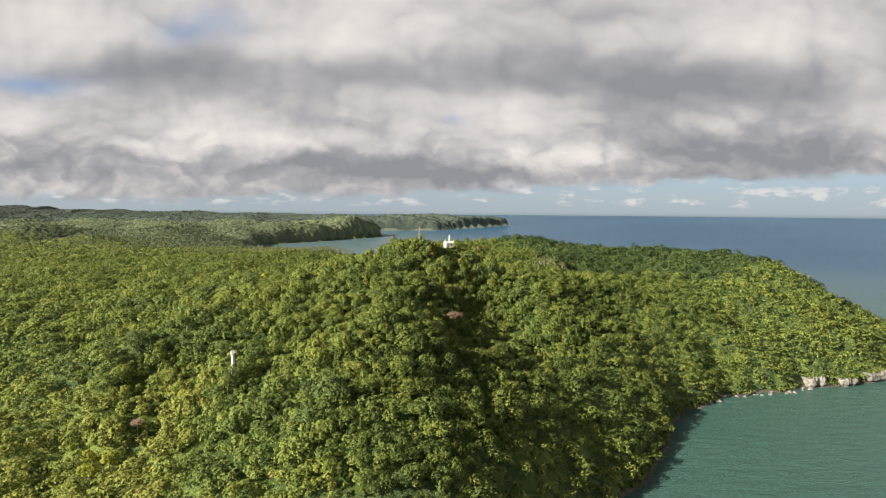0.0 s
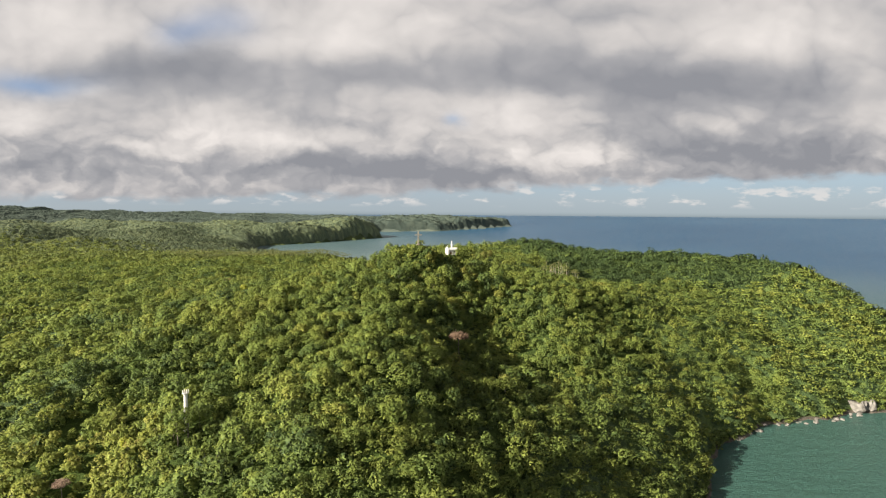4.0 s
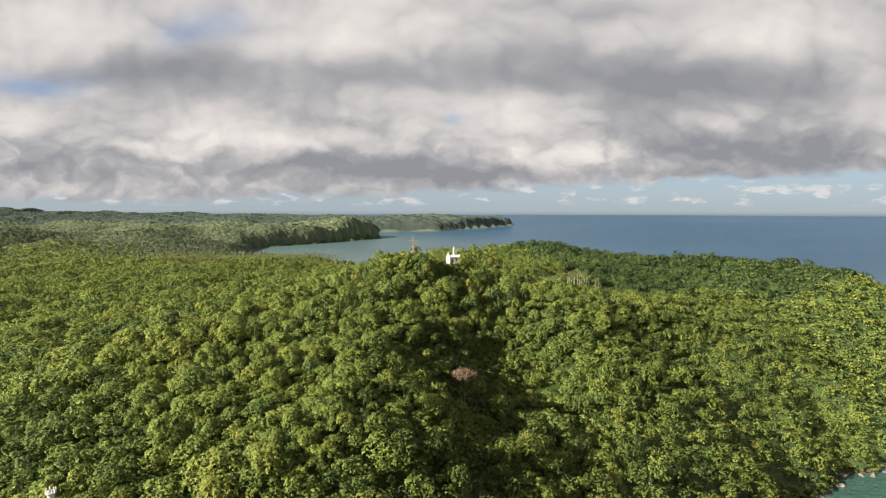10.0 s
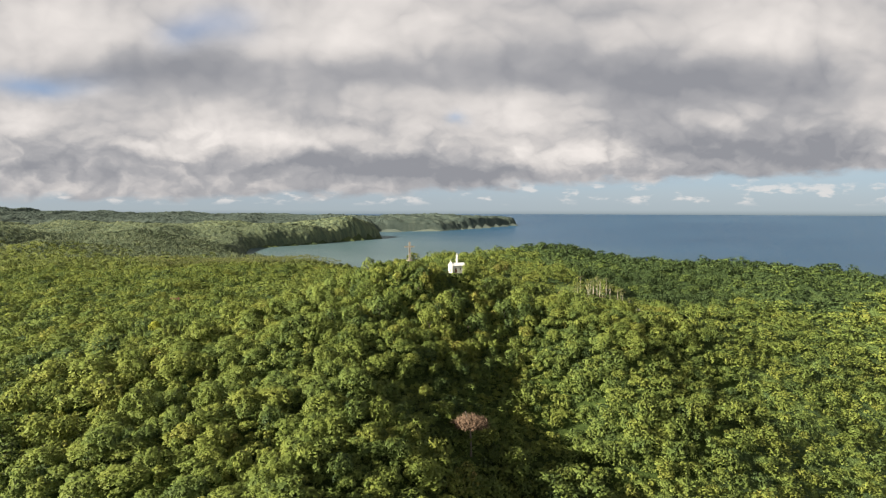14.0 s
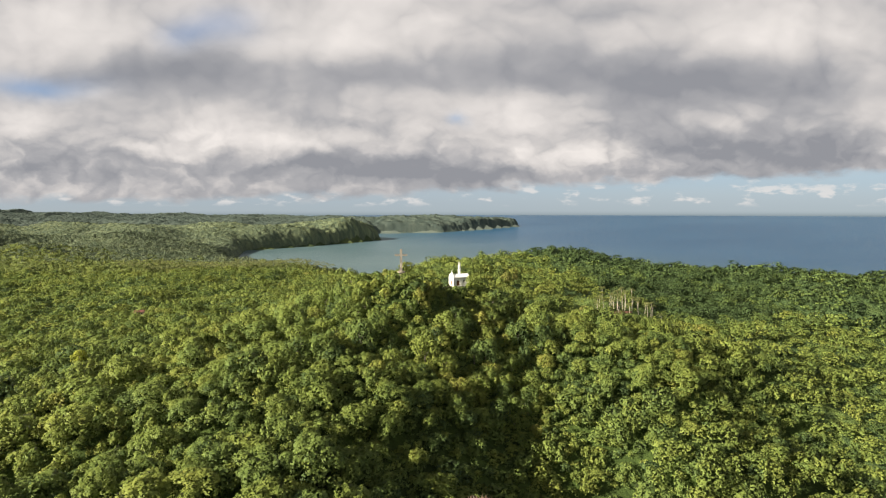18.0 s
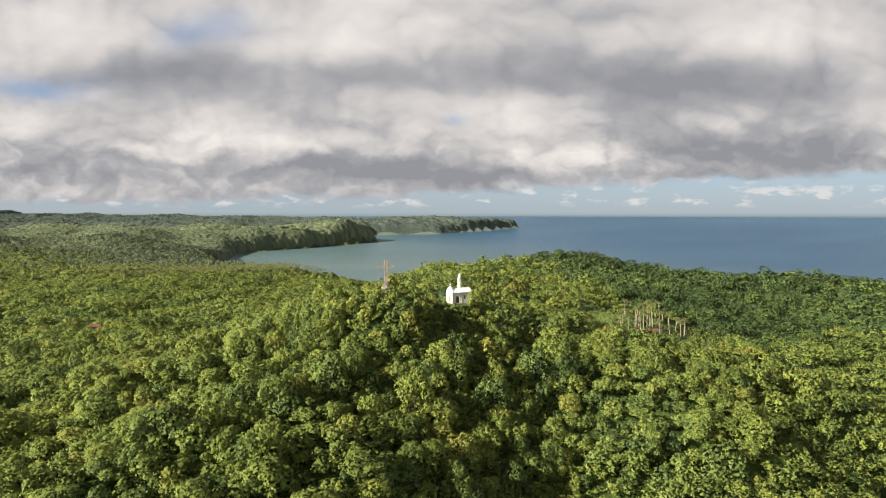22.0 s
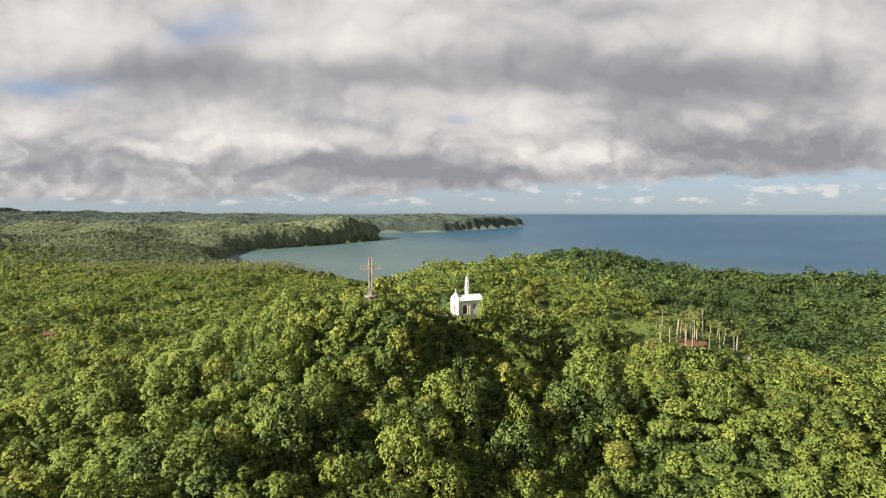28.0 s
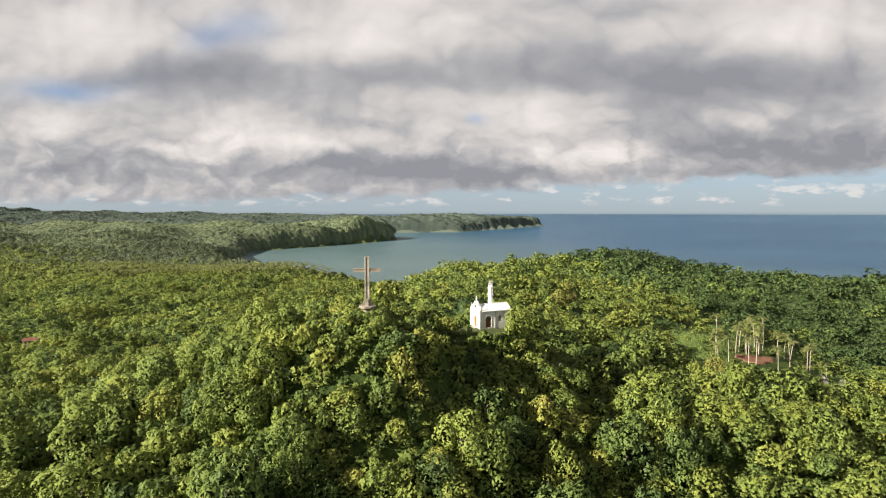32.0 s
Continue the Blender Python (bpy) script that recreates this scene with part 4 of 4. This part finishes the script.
def outline_ring(mid, half, foot, spring, width, lo, hi, steps=12):
    """A raised band round an arched opening in a wall along the x axis."""
    bm = bmesh.new()
    inner, outer = arch(mid, half, foot, spring, steps), arch(mid, half + width, foot, spring, steps)
    v = [[bm.verts.new((a, d, z)) for a, z in line] for d in (lo, hi) for line in (inner, outer)]
    for k in range(len(inner) - 1):
        for p, q in ((0, 1), (2, 3), (0, 2), (1, 3)):
            bm.faces.new((v[p][k], v[p][k + 1], v[q][k + 1], v[q][k]))
    for k in (0, -1):
        bm.faces.new((v[0][k], v[1][k], v[3][k], v[2][k]))
    return bm


def beacon_tower():
    x, y = -117.0, 317.0
    z = 88.0
    foot = float(height([x], [y])[0])
    t = thing("beacon_tower", pose(x, y, foot), "slim white round beacon tower rising from the forest", "tower")
    top = z - foot
    part("shaft", ring_solid([(-1.0, 1.15), (top * 0.5, 0.95), (top - 3.2, 0.82), (top - 2.2, 0.95), (top - 1.6, 1.35)], 20), PLASTER, t)
    part("gallery", ring_solid([(top - 1.6, 1.38), (top - 1.45, 1.5), (top - 1.3, 1.5), (top - 1.28, 1.2)], 20), PLASTER, t)
    for k in range(8):
        a = math.pi * k / 4
        bm = boxes((-0.13, 0.13, -0.13, 0.13, top - 1.3, top - 0.25 + 0.2 * (k % 2)), bevel=0.03)
        bm.transform(pose(1.28 * math.cos(a), 1.28 * math.sin(a), 0))
        part("merlon", bm, PLASTER, t)
    part("lantern", ring_solid([(top - 1.3, 0.4), (top - 0.5, 0.4), (top - 0.2, 0.05)], 10), CONCRETE, t)
    bm = ring_solid([(top - 0.3, 0.04), (top + 0.9, 0.03)], 6)
    part("rod", bm, DARK, t)


def twig_crown(rs, count, mat):
    """A leafless crown: thin branches, each a slender three-sided spike, fanning upwards."""
    vs, fs = [], []
    for k in range(count):
        a, lean, r0 = rs.uniform(0, 6.283), rs.uniform(0.1, 1.3), 0.8 * math.sqrt(rs.uniform(0, 1))
        b = rs.uniform(0, 6.283)
        root = np.array((r0 * math.cos(b), r0 * math.sin(b), (0.75 - 0.5 * r0 * r0) * rs.uniform(0.3, 1.0)))
        tip = root + rs.uniform(0.15, 0.42) * np.array((math.cos(a) * lean, math.sin(a) * lean, 1.0 - 0.6 * lean))
        w = rs.uniform(0.014, 0.036)
        n0 = len(vs)
        vs += [root + (w, 0, 0), root + (-w / 2, w, 0), root + (-w / 2, -w, 0), tip]
        fs += [(n0, n0 + 1, n0 + 3), (n0 + 1, n0 + 2, n0 + 3), (n0 + 2, n0, n0 + 3)]
    me = mesh_of("crown", np.array(vs), np.array(fs))
    me.materials.append(mat)
    return me


def odd_trees():
    """Trees that stand out from the rest by their colour."""
    rs = np.random.RandomState(31)
    trunk = trunk_shape(rs)
    gold = [crown_mesh(SHAPES["near"][2][k], YELLOW_LEAVES, 0.2 + 0.3 * k) for k in range(3)]
    olive = [crown_mesh(SHAPES["near"][2][k + 1], OLIVE_LEAVES, 0.3 * k) for k in range(3)]
    for k, (x, y, r) in enumerate(((-166, 263, 5.0), (-160, 270, 4.2), (-171, 272, 3.6), (-171, 550, 4.2), (-142, 312, 2.6), (-135, 326, 2.4))):
        one_tree("yellow_tree", (x, y, float(height([x], [y])[0])), r * 1.15, 7.0, gold[k % 3], trunk, rs, "bright yellow-green tree standing out of the forest", "yellow trees")
    for k, (x, y, r) in enumerate(((38, 411, 5.6), (46, 739, 5.0), (54, 744, 4.2), (70, 728, 4.4), (96, 668, 4.0), (88, 655, 4.6), (112, 662, 4.0))):
        one_tree("olive_tree", (x, y, float(height([x], [y])[0])), r, 3.6, olive[k % 3], trunk, rs, "pale olive-yellow tree in the forest", "olive trees")
    brown = twig_crown(rs, 1500, RED_TWIGS)
    one_tree("withered_tree", (10, 446, float(height([10], [446])[0])), 7.2, 88.6 - 6.0 - float(height([10], [446])[0]), brown, trunk, rs, "withered reddish-brown tree with bare twigs")
    pale = twig_crown(rs, 700, BROWN_TWIGS)
    one_tree("bare_tree", (-158, 292, float(height([-158], [292])[0])), 4.2, 7.5, pale, trunk, rs, "leafless tree with pale pinkish-brown twigs")
    green = [crown_mesh(SHAPES["near"][2][k], TREE_LEAVES, 0.3 + 0.15 * k) for k in range(3)]
    for k, (x, y, r, lift) in enumerate(((-120, 311.5, 5.2, 8.6), (-114, 311.5, 5.2, 8.2), (-117, 308, 5.6, 6.0), (-111, 317, 4.4, 5.0))):
        one_tree("tree", (x, y, float(height([x], [y])[0])), r, lift, green[k % 3], trunk, rs, "green tree hiding the foot of the beacon tower", "trees round the tower")
    # growth that closes in under the platform of the cross
    for k, (x, y, r, top) in enumerate(((-25.6, 581.2, 2.3, 137.7), (-22.4, 580.6, 2.1, 137.3), (-27.6, 584.0, 2.2, 137.6), (-20.6, 583.2, 2.0, 137.5), (-24.0, 588.6, 2.4, 137.9), (-28.2, 578.6, 2.7, 137.0), (-19.6, 578.4, 2.6, 136.6))):
        z = float(height([x], [y])[0])
        one_tree("tree", (x, y, z), r, max(top + 0.9 - z - 1.25 * r, 0.2), green[k % 3], trunk, rs, "leafy green tree crowding the foot of the cross", "trees round the cross")
    # the tree beside the chapel and the slim one before it
    big = crown_mesh(SHAPES["fine"][2][1], TREE_LEAVES, 0.62)
    one_tree("chapel_tree", (15.0, 611.8, 125.3), 5.3, 0.9, big, trunk, rs, "rounded yellow-green tree growing against the chapel wall")
    slim = crown_mesh(SHAPES["fine"][1][2], TREE_LEAVES, 0.7)
    one_tree("slim_tree", (-5.2, 605.0, 124.0), 2.6, 5.0, slim, trunk, rs, "slender light green tree before the chapel")


def palm_parts(rs):
    """A trunk of height 1 and a frond of length 1."""
    bm = ring_solid([(-0.06, 0.020), (0.0, 0.017), (0.3, 0.0135), (0.6, 0.012), (1.0, 0.011)], 7)
    trunk = bpy.data.meshes.new("trunk")
    for v in bm.verts:
        v.co.x += 0.05 * v.co.z * v.co.z
    bm.to_mesh(trunk), bm.free()
    trunk.materials.append(PALM_BARK)
    bm = bmesh.new()
    spine = []
    for k in range(7):
        q = k / 6
        spine.append(Vector((0.95 * q, 0, 0.42 * q - 0.75 * q * q)))
    for a, b in zip(spine, spine[1:]):
        for side in (-1, 1):
            for j in range(2):
                root, nxt = a.lerp(b, j / 2), a.lerp(b, j / 2 + 0.42)
                reach = 0.30 * (1 - 0.55 * (root.x / 0.95))
                tip = nxt + Vector((0.10, side * reach, -0.11))
                bm.faces.new([bm.verts.new(p) for p in (root, nxt, tip)])
    frond = bpy.data.meshes.new("frond")
    bm.to_mesh(frond), bm.free()
    frond.materials.append(PALM_LEAVES)
    return trunk, frond


def palm(place, tall, lean, rs, trunk, frond):
    t = thing("palm_tree", pose(*place, 0, lean, rs.uniform(0, 360)), "tall palm with a bare pale trunk and drooping fronds", "palm tree", "palms round the clearing")
    b = new("trunk", trunk)
    b.parent, b.scale = t, (tall * 0.95, tall * 0.95, tall)
    for k in range(14):
        f = new("frond", frond)
        f.parent = t
        size = rs.uniform(2.7, 3.6)
        f.matrix_local = Matrix.LocRotScale((0.05 * tall * 0.95, 0, tall * 0.99), Euler((0, radians(rs.uniform(-38, 22)), radians(k * 25.7 + rs.uniform(-10, 10)))), (size,) * 3)


def palm_grove():
    rs = np.random.RandomState(12)
    trunk, frond = palm_parts(rs)
    spots = ((112, 697, 11), (117, 690, 12), (119, 706, 12), (122, 694, 13), (121.5, 712, 12), (124, 714, 13), (126, 711, 12), (127.5, 715, 14), (129, 708, 12), (131, 718, 15), (132, 712, 13), (133.5, 700, 12),
             (136, 694, 10), (139, 704, 11), (142, 692, 11), (146, 697, 12), (150, 706, 12), (113, 712, 10), (110, 705, 9), (137, 726, 15), (143, 730, 16), (118, 724, 12), (108, 698, 8), (128, 688, 9), (148, 716, 12), (155, 700, 9))
    for x, y, tall in spots:
        palm((x, y, float(height([x], [y])[0])), tall * rs.uniform(0.92, 1.1), rs.uniform(-4, 4), rs, trunk, frond)
    # the bare red clearing among them
    n, rings = 40, 9
    a = np.linspace(0, 2 * math.pi, n, endpoint=False)
    edge = 1 + 0.14 * np.sin(3 * a + 1) + 0.1 * np.sin(7 * a)
    x = np.concatenate([[126.0]] + [126.0 + 8.5 * edge * np.cos(a) * k / rings for k in range(1, rings + 1)])
    y = np.concatenate([[703.5]] + [703.5 + 8.0 * edge * np.sin(a) * k / rings for k in range(1, rings + 1)])
    z = height(x, y) + 0.35
    z[-n:] -= 2.0
    f = [(0, 1 + k, 1 + (k + 1) % n) for k in range(n)]
    for j in range(rings - 1):
        for k in range(n):
            m = (k + 1) % n
            p, q = 1 + j * n, 1 + (j + 1) * n
            f += [(p + k, q + k, q + m), (p + k, q + m, p + m)]
    me = mesh_of("clearing", np.stack((x, y, z), 1), np.array(f), True)
    me.materials.append(EARTH)
    tagged(new("clearing", me), "bare red earth between the palm trunks", "bare earth", kind="structure")


def rock_mesh(rs, rough=0.25):
    bm = bmesh.new()
    bmesh.ops.create_icosphere(bm, subdivisions=2, radius=1)
    off = Vector(rs.uniform(-50, 50, 3))
    for v in bm.verts:
        n = v.co.normalized()
        v.co = n * (1 + rough * noise.noise(n * 1.6 + off) + rough * 0.6 * noise.noise(n * 4 + off))
        v.co.z *= 0.75
    me = bpy.data.meshes.new("boulder")
    bm.to_mesh(me), bm.free()
    me.materials.append(ROCK)
    return me


def boulders():
    rs = np.random.RandomState(14)
    kinds = [rock_mesh(rs, 0.4) for k in range(6)]

    def put(x, y, z, r, label, group):
        b = new("boulder", kinds[rs.randint(6)])
        b.location, b.scale = (x, y, z), (r * rs.uniform(0.8, 1.3), r * rs.uniform(0.8, 1.2), r * rs.uniform(0.7, 1.1))
        b.rotation_euler = (0, 0, rs.uniform(0, 6.28))
        tagged(b, label, "boulder", group)

    line = [np.array(p, float) for p in ((197, 466), (230, 490), (262, 512), (290, 518), (315, 524), (335, 531), (352, 540))]
    for a, b in zip(line, line[1:]):
        along = b - a
        out = np.array((along[1], -along[0])) / np.hypot(*along)
        for k in range(6):
            p = a + along * rs.uniform() + out * rs.uniform(-3, 3.5)
            put(p[0], p[1], rs.uniform(-0.2, 0.5), rs.uniform(0.6, 2.2), "pale rounded boulder at the water's edge", "shore boulders")
    for x, y in ((152, 699), (155, 703), (163, 700), (167, 706), (160, 695), (148, 690), (171, 699)):
        put(x, y, float(height([x], [y])[0]) + 1.0, rs.uniform(1.2, 2.6), "pale limestone block beside the palms", "limestone blocks")


def sea_cliff():
    """The undercut limestone face at the foot of the headland, its blocks jointed and fluted."""
    faces = [((352, 540), (361, 543.5)), ((361, 543.5), (371, 545)), ((386, 545), (397, 547)), ((397, 547), (406, 552)), ((422, 558), (434, 562)), ((434, 562), (449, 568)), ((462, 576), (478, 589))]
    rs = np.random.RandomState(15)
    cliff = tagged(new("sea_cliff"), "pale grey limestone cliff undercut at the waterline", "cliff")
    cliff.location = (343, 538, 0)
    tops = []
    for a, b in faces:
        a, b = np.array(a, float), np.array(b, float)
        along = b - a
        out = np.array((along[1], -along[0])) / np.hypot(*along)
        tall = rs.uniform(7.5, 11.5)
        tops += [(*(a + along * q - out * w), tall * 0.86 + 0.3 * w) for q in (0.0, 0.25, 0.5, 0.75, 1.0) for w in (1.2, 4.2)]
        n, m = 12, 11
        bm = bmesh.new()
        grid = []
        for i in range(n + 1):
            q = i / n
            row = []
            top = tall * (0.75 + 0.25 * math.sin(math.pi * q)) * rs.uniform(0.93, 1.07)
            for j in range(m + 1):
                z = -1.5 + (top + 1.5) * j / m
                p = a + along * (q * 1.04 - 0.02)
                w = Vector((p[0] * 0.22, p[1] * 0.22, z * 0.10))
                bulge = 2.6 * math.sin(math.pi * min(max(q, 0.02), 0.98)) ** 0.6 + 1.6 * noise.noise(w) + 0.8 * noise.noise(w * 3.1) - 2.2 * math.exp(-((z - 0.6) / 1.1) ** 2) - 0.9 * max(0, j / m - 0.75) * 8
                p = p + out * bulge
                row.append(bm.verts.new((p[0] - 343, p[1] - 538, z)))
            grid.append(row)
        back = [[bm.verts.new((a[0] + along[0] * q - out[0] * 9 - 343, a[1] + along[1] * q - out[1] * 9 - 538, z)) for z in (-1.5, tall * 0.8)] for q in (-0.02, 1.02)]
        for i in range(n):
            for j in range(m):
                bm.faces.new((grid[i][j], grid[i + 1][j], grid[i + 1][j + 1], grid[i][j + 1]))
        bm.faces.new([r[m] for r in grid] + [back[1][1], back[0][1]])
        bm.faces.new([r for r in grid[0]] + [back[0][1], back[0][0]])
        bm.faces.new([r for r in grid[n]][::-1] + [back[1][0], back[1][1]])
        part("rock_face", bm, ROCK, cliff)
    tops = np.array(tops) + np.append(rs.uniform(-0.8, 0.8, (len(tops), 2)), np.zeros((len(tops), 1)), 1)
    woods("cliff_bushes", "bush", tops[:, 0], tops[:, 1], rs.uniform(1.6, 2.9, len(tops)), np.full(len(tops), -0.9), LEAVES, "bushes hanging over the edge of the cliff", z=tops[:, 2])


def houses():
    rs = np.random.RandomState(16)
    for x, y, turn, w in ((-283, 800, 20, 7.5), (-270, 812, 35, 6.0)):
        z = 75.5
        t = thing("house", pose(x, y, z, 0, 0, turn), "small house with a rusty red metal roof among trees", "house", "houses in the forest")
        d = w * 0.75
        part("wall", boxes((0, w, 0, d, -14, 2.6)), CONCRETE, t)
        for side in (0, 1):
            y0, y1 = (-0.5, d / 2 - 0.003) if side == 0 else (d + 0.5, d / 2 + 0.003)
            bm = bmesh.new()
            v = [bm.verts.new((px, py, pz + e)) for e in (0, 0.12) for px, py, pz in ((-0.5, y0, 2.4), (w + 0.5, y0, 2.4), (w + 0.5, y1, 4.2), (-0.5, y1, 4.2))]
            for f in ((0, 1, 2, 3), (4, 5, 6, 7), (0, 1, 5, 4), (1, 2, 6, 5), (2, 3, 7, 6), (3, 0, 4, 7)):
                bm.faces.new([v[i] for i in f])
            part("roof", bm, RUST, t, "rusty red sheet-metal roof")
        part("door", boxes((w * 0.4, w * 0.4 + 0.9, -0.06, -0.003, -1, 2.0)), WOOD, t)
        for k in (0.12, 0.72):
            part("window", boxes((w * k, w * k + 1.1, -0.05, -0.003, 0.9, 2.0)), DARK, t)


def coconut_plantation():
    """Rows of palms on the lowland, joined."""
    x, y = scatter(-620, -180, 1240, 1400, 8.5, 44)
    keep = (((x + 400) / 200) ** 2 + ((y - 1315) / 60) ** 2 < 1) & (from_coast(x, y) > 10)
    x, y = x[keep], y[keep]
    z, rs = height(x, y), np.random.RandomState(45)
    vs, fs = [], []
    for px, py, pz in zip(x, y, z):
        tall = rs.uniform(12, 17)
        n0 = len(vs)
        vs += [(px - 0.25, py, pz), (px + 0.25, py, pz), (px, py + 0.25, pz), (px, py, pz + tall)]
        fs += [(n0, n0 + 1, n0 + 3), (n0 + 1, n0 + 2, n0 + 3), (n0 + 2, n0, n0 + 3)]
        for k in range(9):
            a = k * 0.698 + rs.uniform(-0.2, 0.2)
            c, s = math.cos(a), math.sin(a)
            n0 = len(vs)
            vs += [(px, py, pz + tall), (px + 2.2 * c - 0.6 * s, py + 2.2 * s + 0.6 * c, pz + tall + 0.7), (px + 2.2 * c + 0.6 * s, py + 2.2 * s - 0.6 * c, pz + tall + 0.7), (px + 4.2 * c, py + 4.2 * s, pz + tall - 1.2)]
            fs += [(n0, n0 + 1, n0 + 2), (n0 + 1, n0 + 3, n0 + 2)]
    me = mesh_of("palm_plantation", np.array(vs), np.array(fs))
    me.materials.append(PALM_LEAVES)
    tagged(new("palm_plantation", me), "rows of yellowish coconut palms on the lowland", "palm grove", kind="stuff")


def chapel_yard():
    n, rings = 36, 6
    a = np.linspace(0, 2 * math.pi, n, endpoint=False)
    edge = 1 + 0.12 * np.sin(3 * a + 2) + 0.08 * np.sin(5 * a)
    x = np.concatenate([[4.0]] + [4.0 + 9.5 * edge * np.cos(a) * k / rings for k in range(1, rings + 1)])
    y = np.concatenate([[614.0]] + [614.0 + 8.5 * edge * np.sin(a) * k / rings for k in range(1, rings + 1)])
    f = [(0, 1 + k, 1 + (k + 1) % n) for k in range(n)]
    for j in range(rings - 1):
        for k in range(n):
            m, p, q = (k + 1) % n, 1 + j * n, 1 + (j + 1) * n
            f += [(p + k, q + k, q + m), (p + k, q + m, p + m)]
    z = height(x, y) + 0.3
    z[-n:] -= 2.5
    me = mesh_of("lawn", np.stack((x, y, z), 1), np.array(f), True)
    me.materials.append(GRASS)
    tagged(new("lawn", me), "rough grass round the chapel", "lawn", kind="structure")


great_cross()
chapel()
beacon_tower()
chapel_yard()
odd_trees()
palm_grove()
boulders()
sea_cliff()
houses()
coconut_plantation()
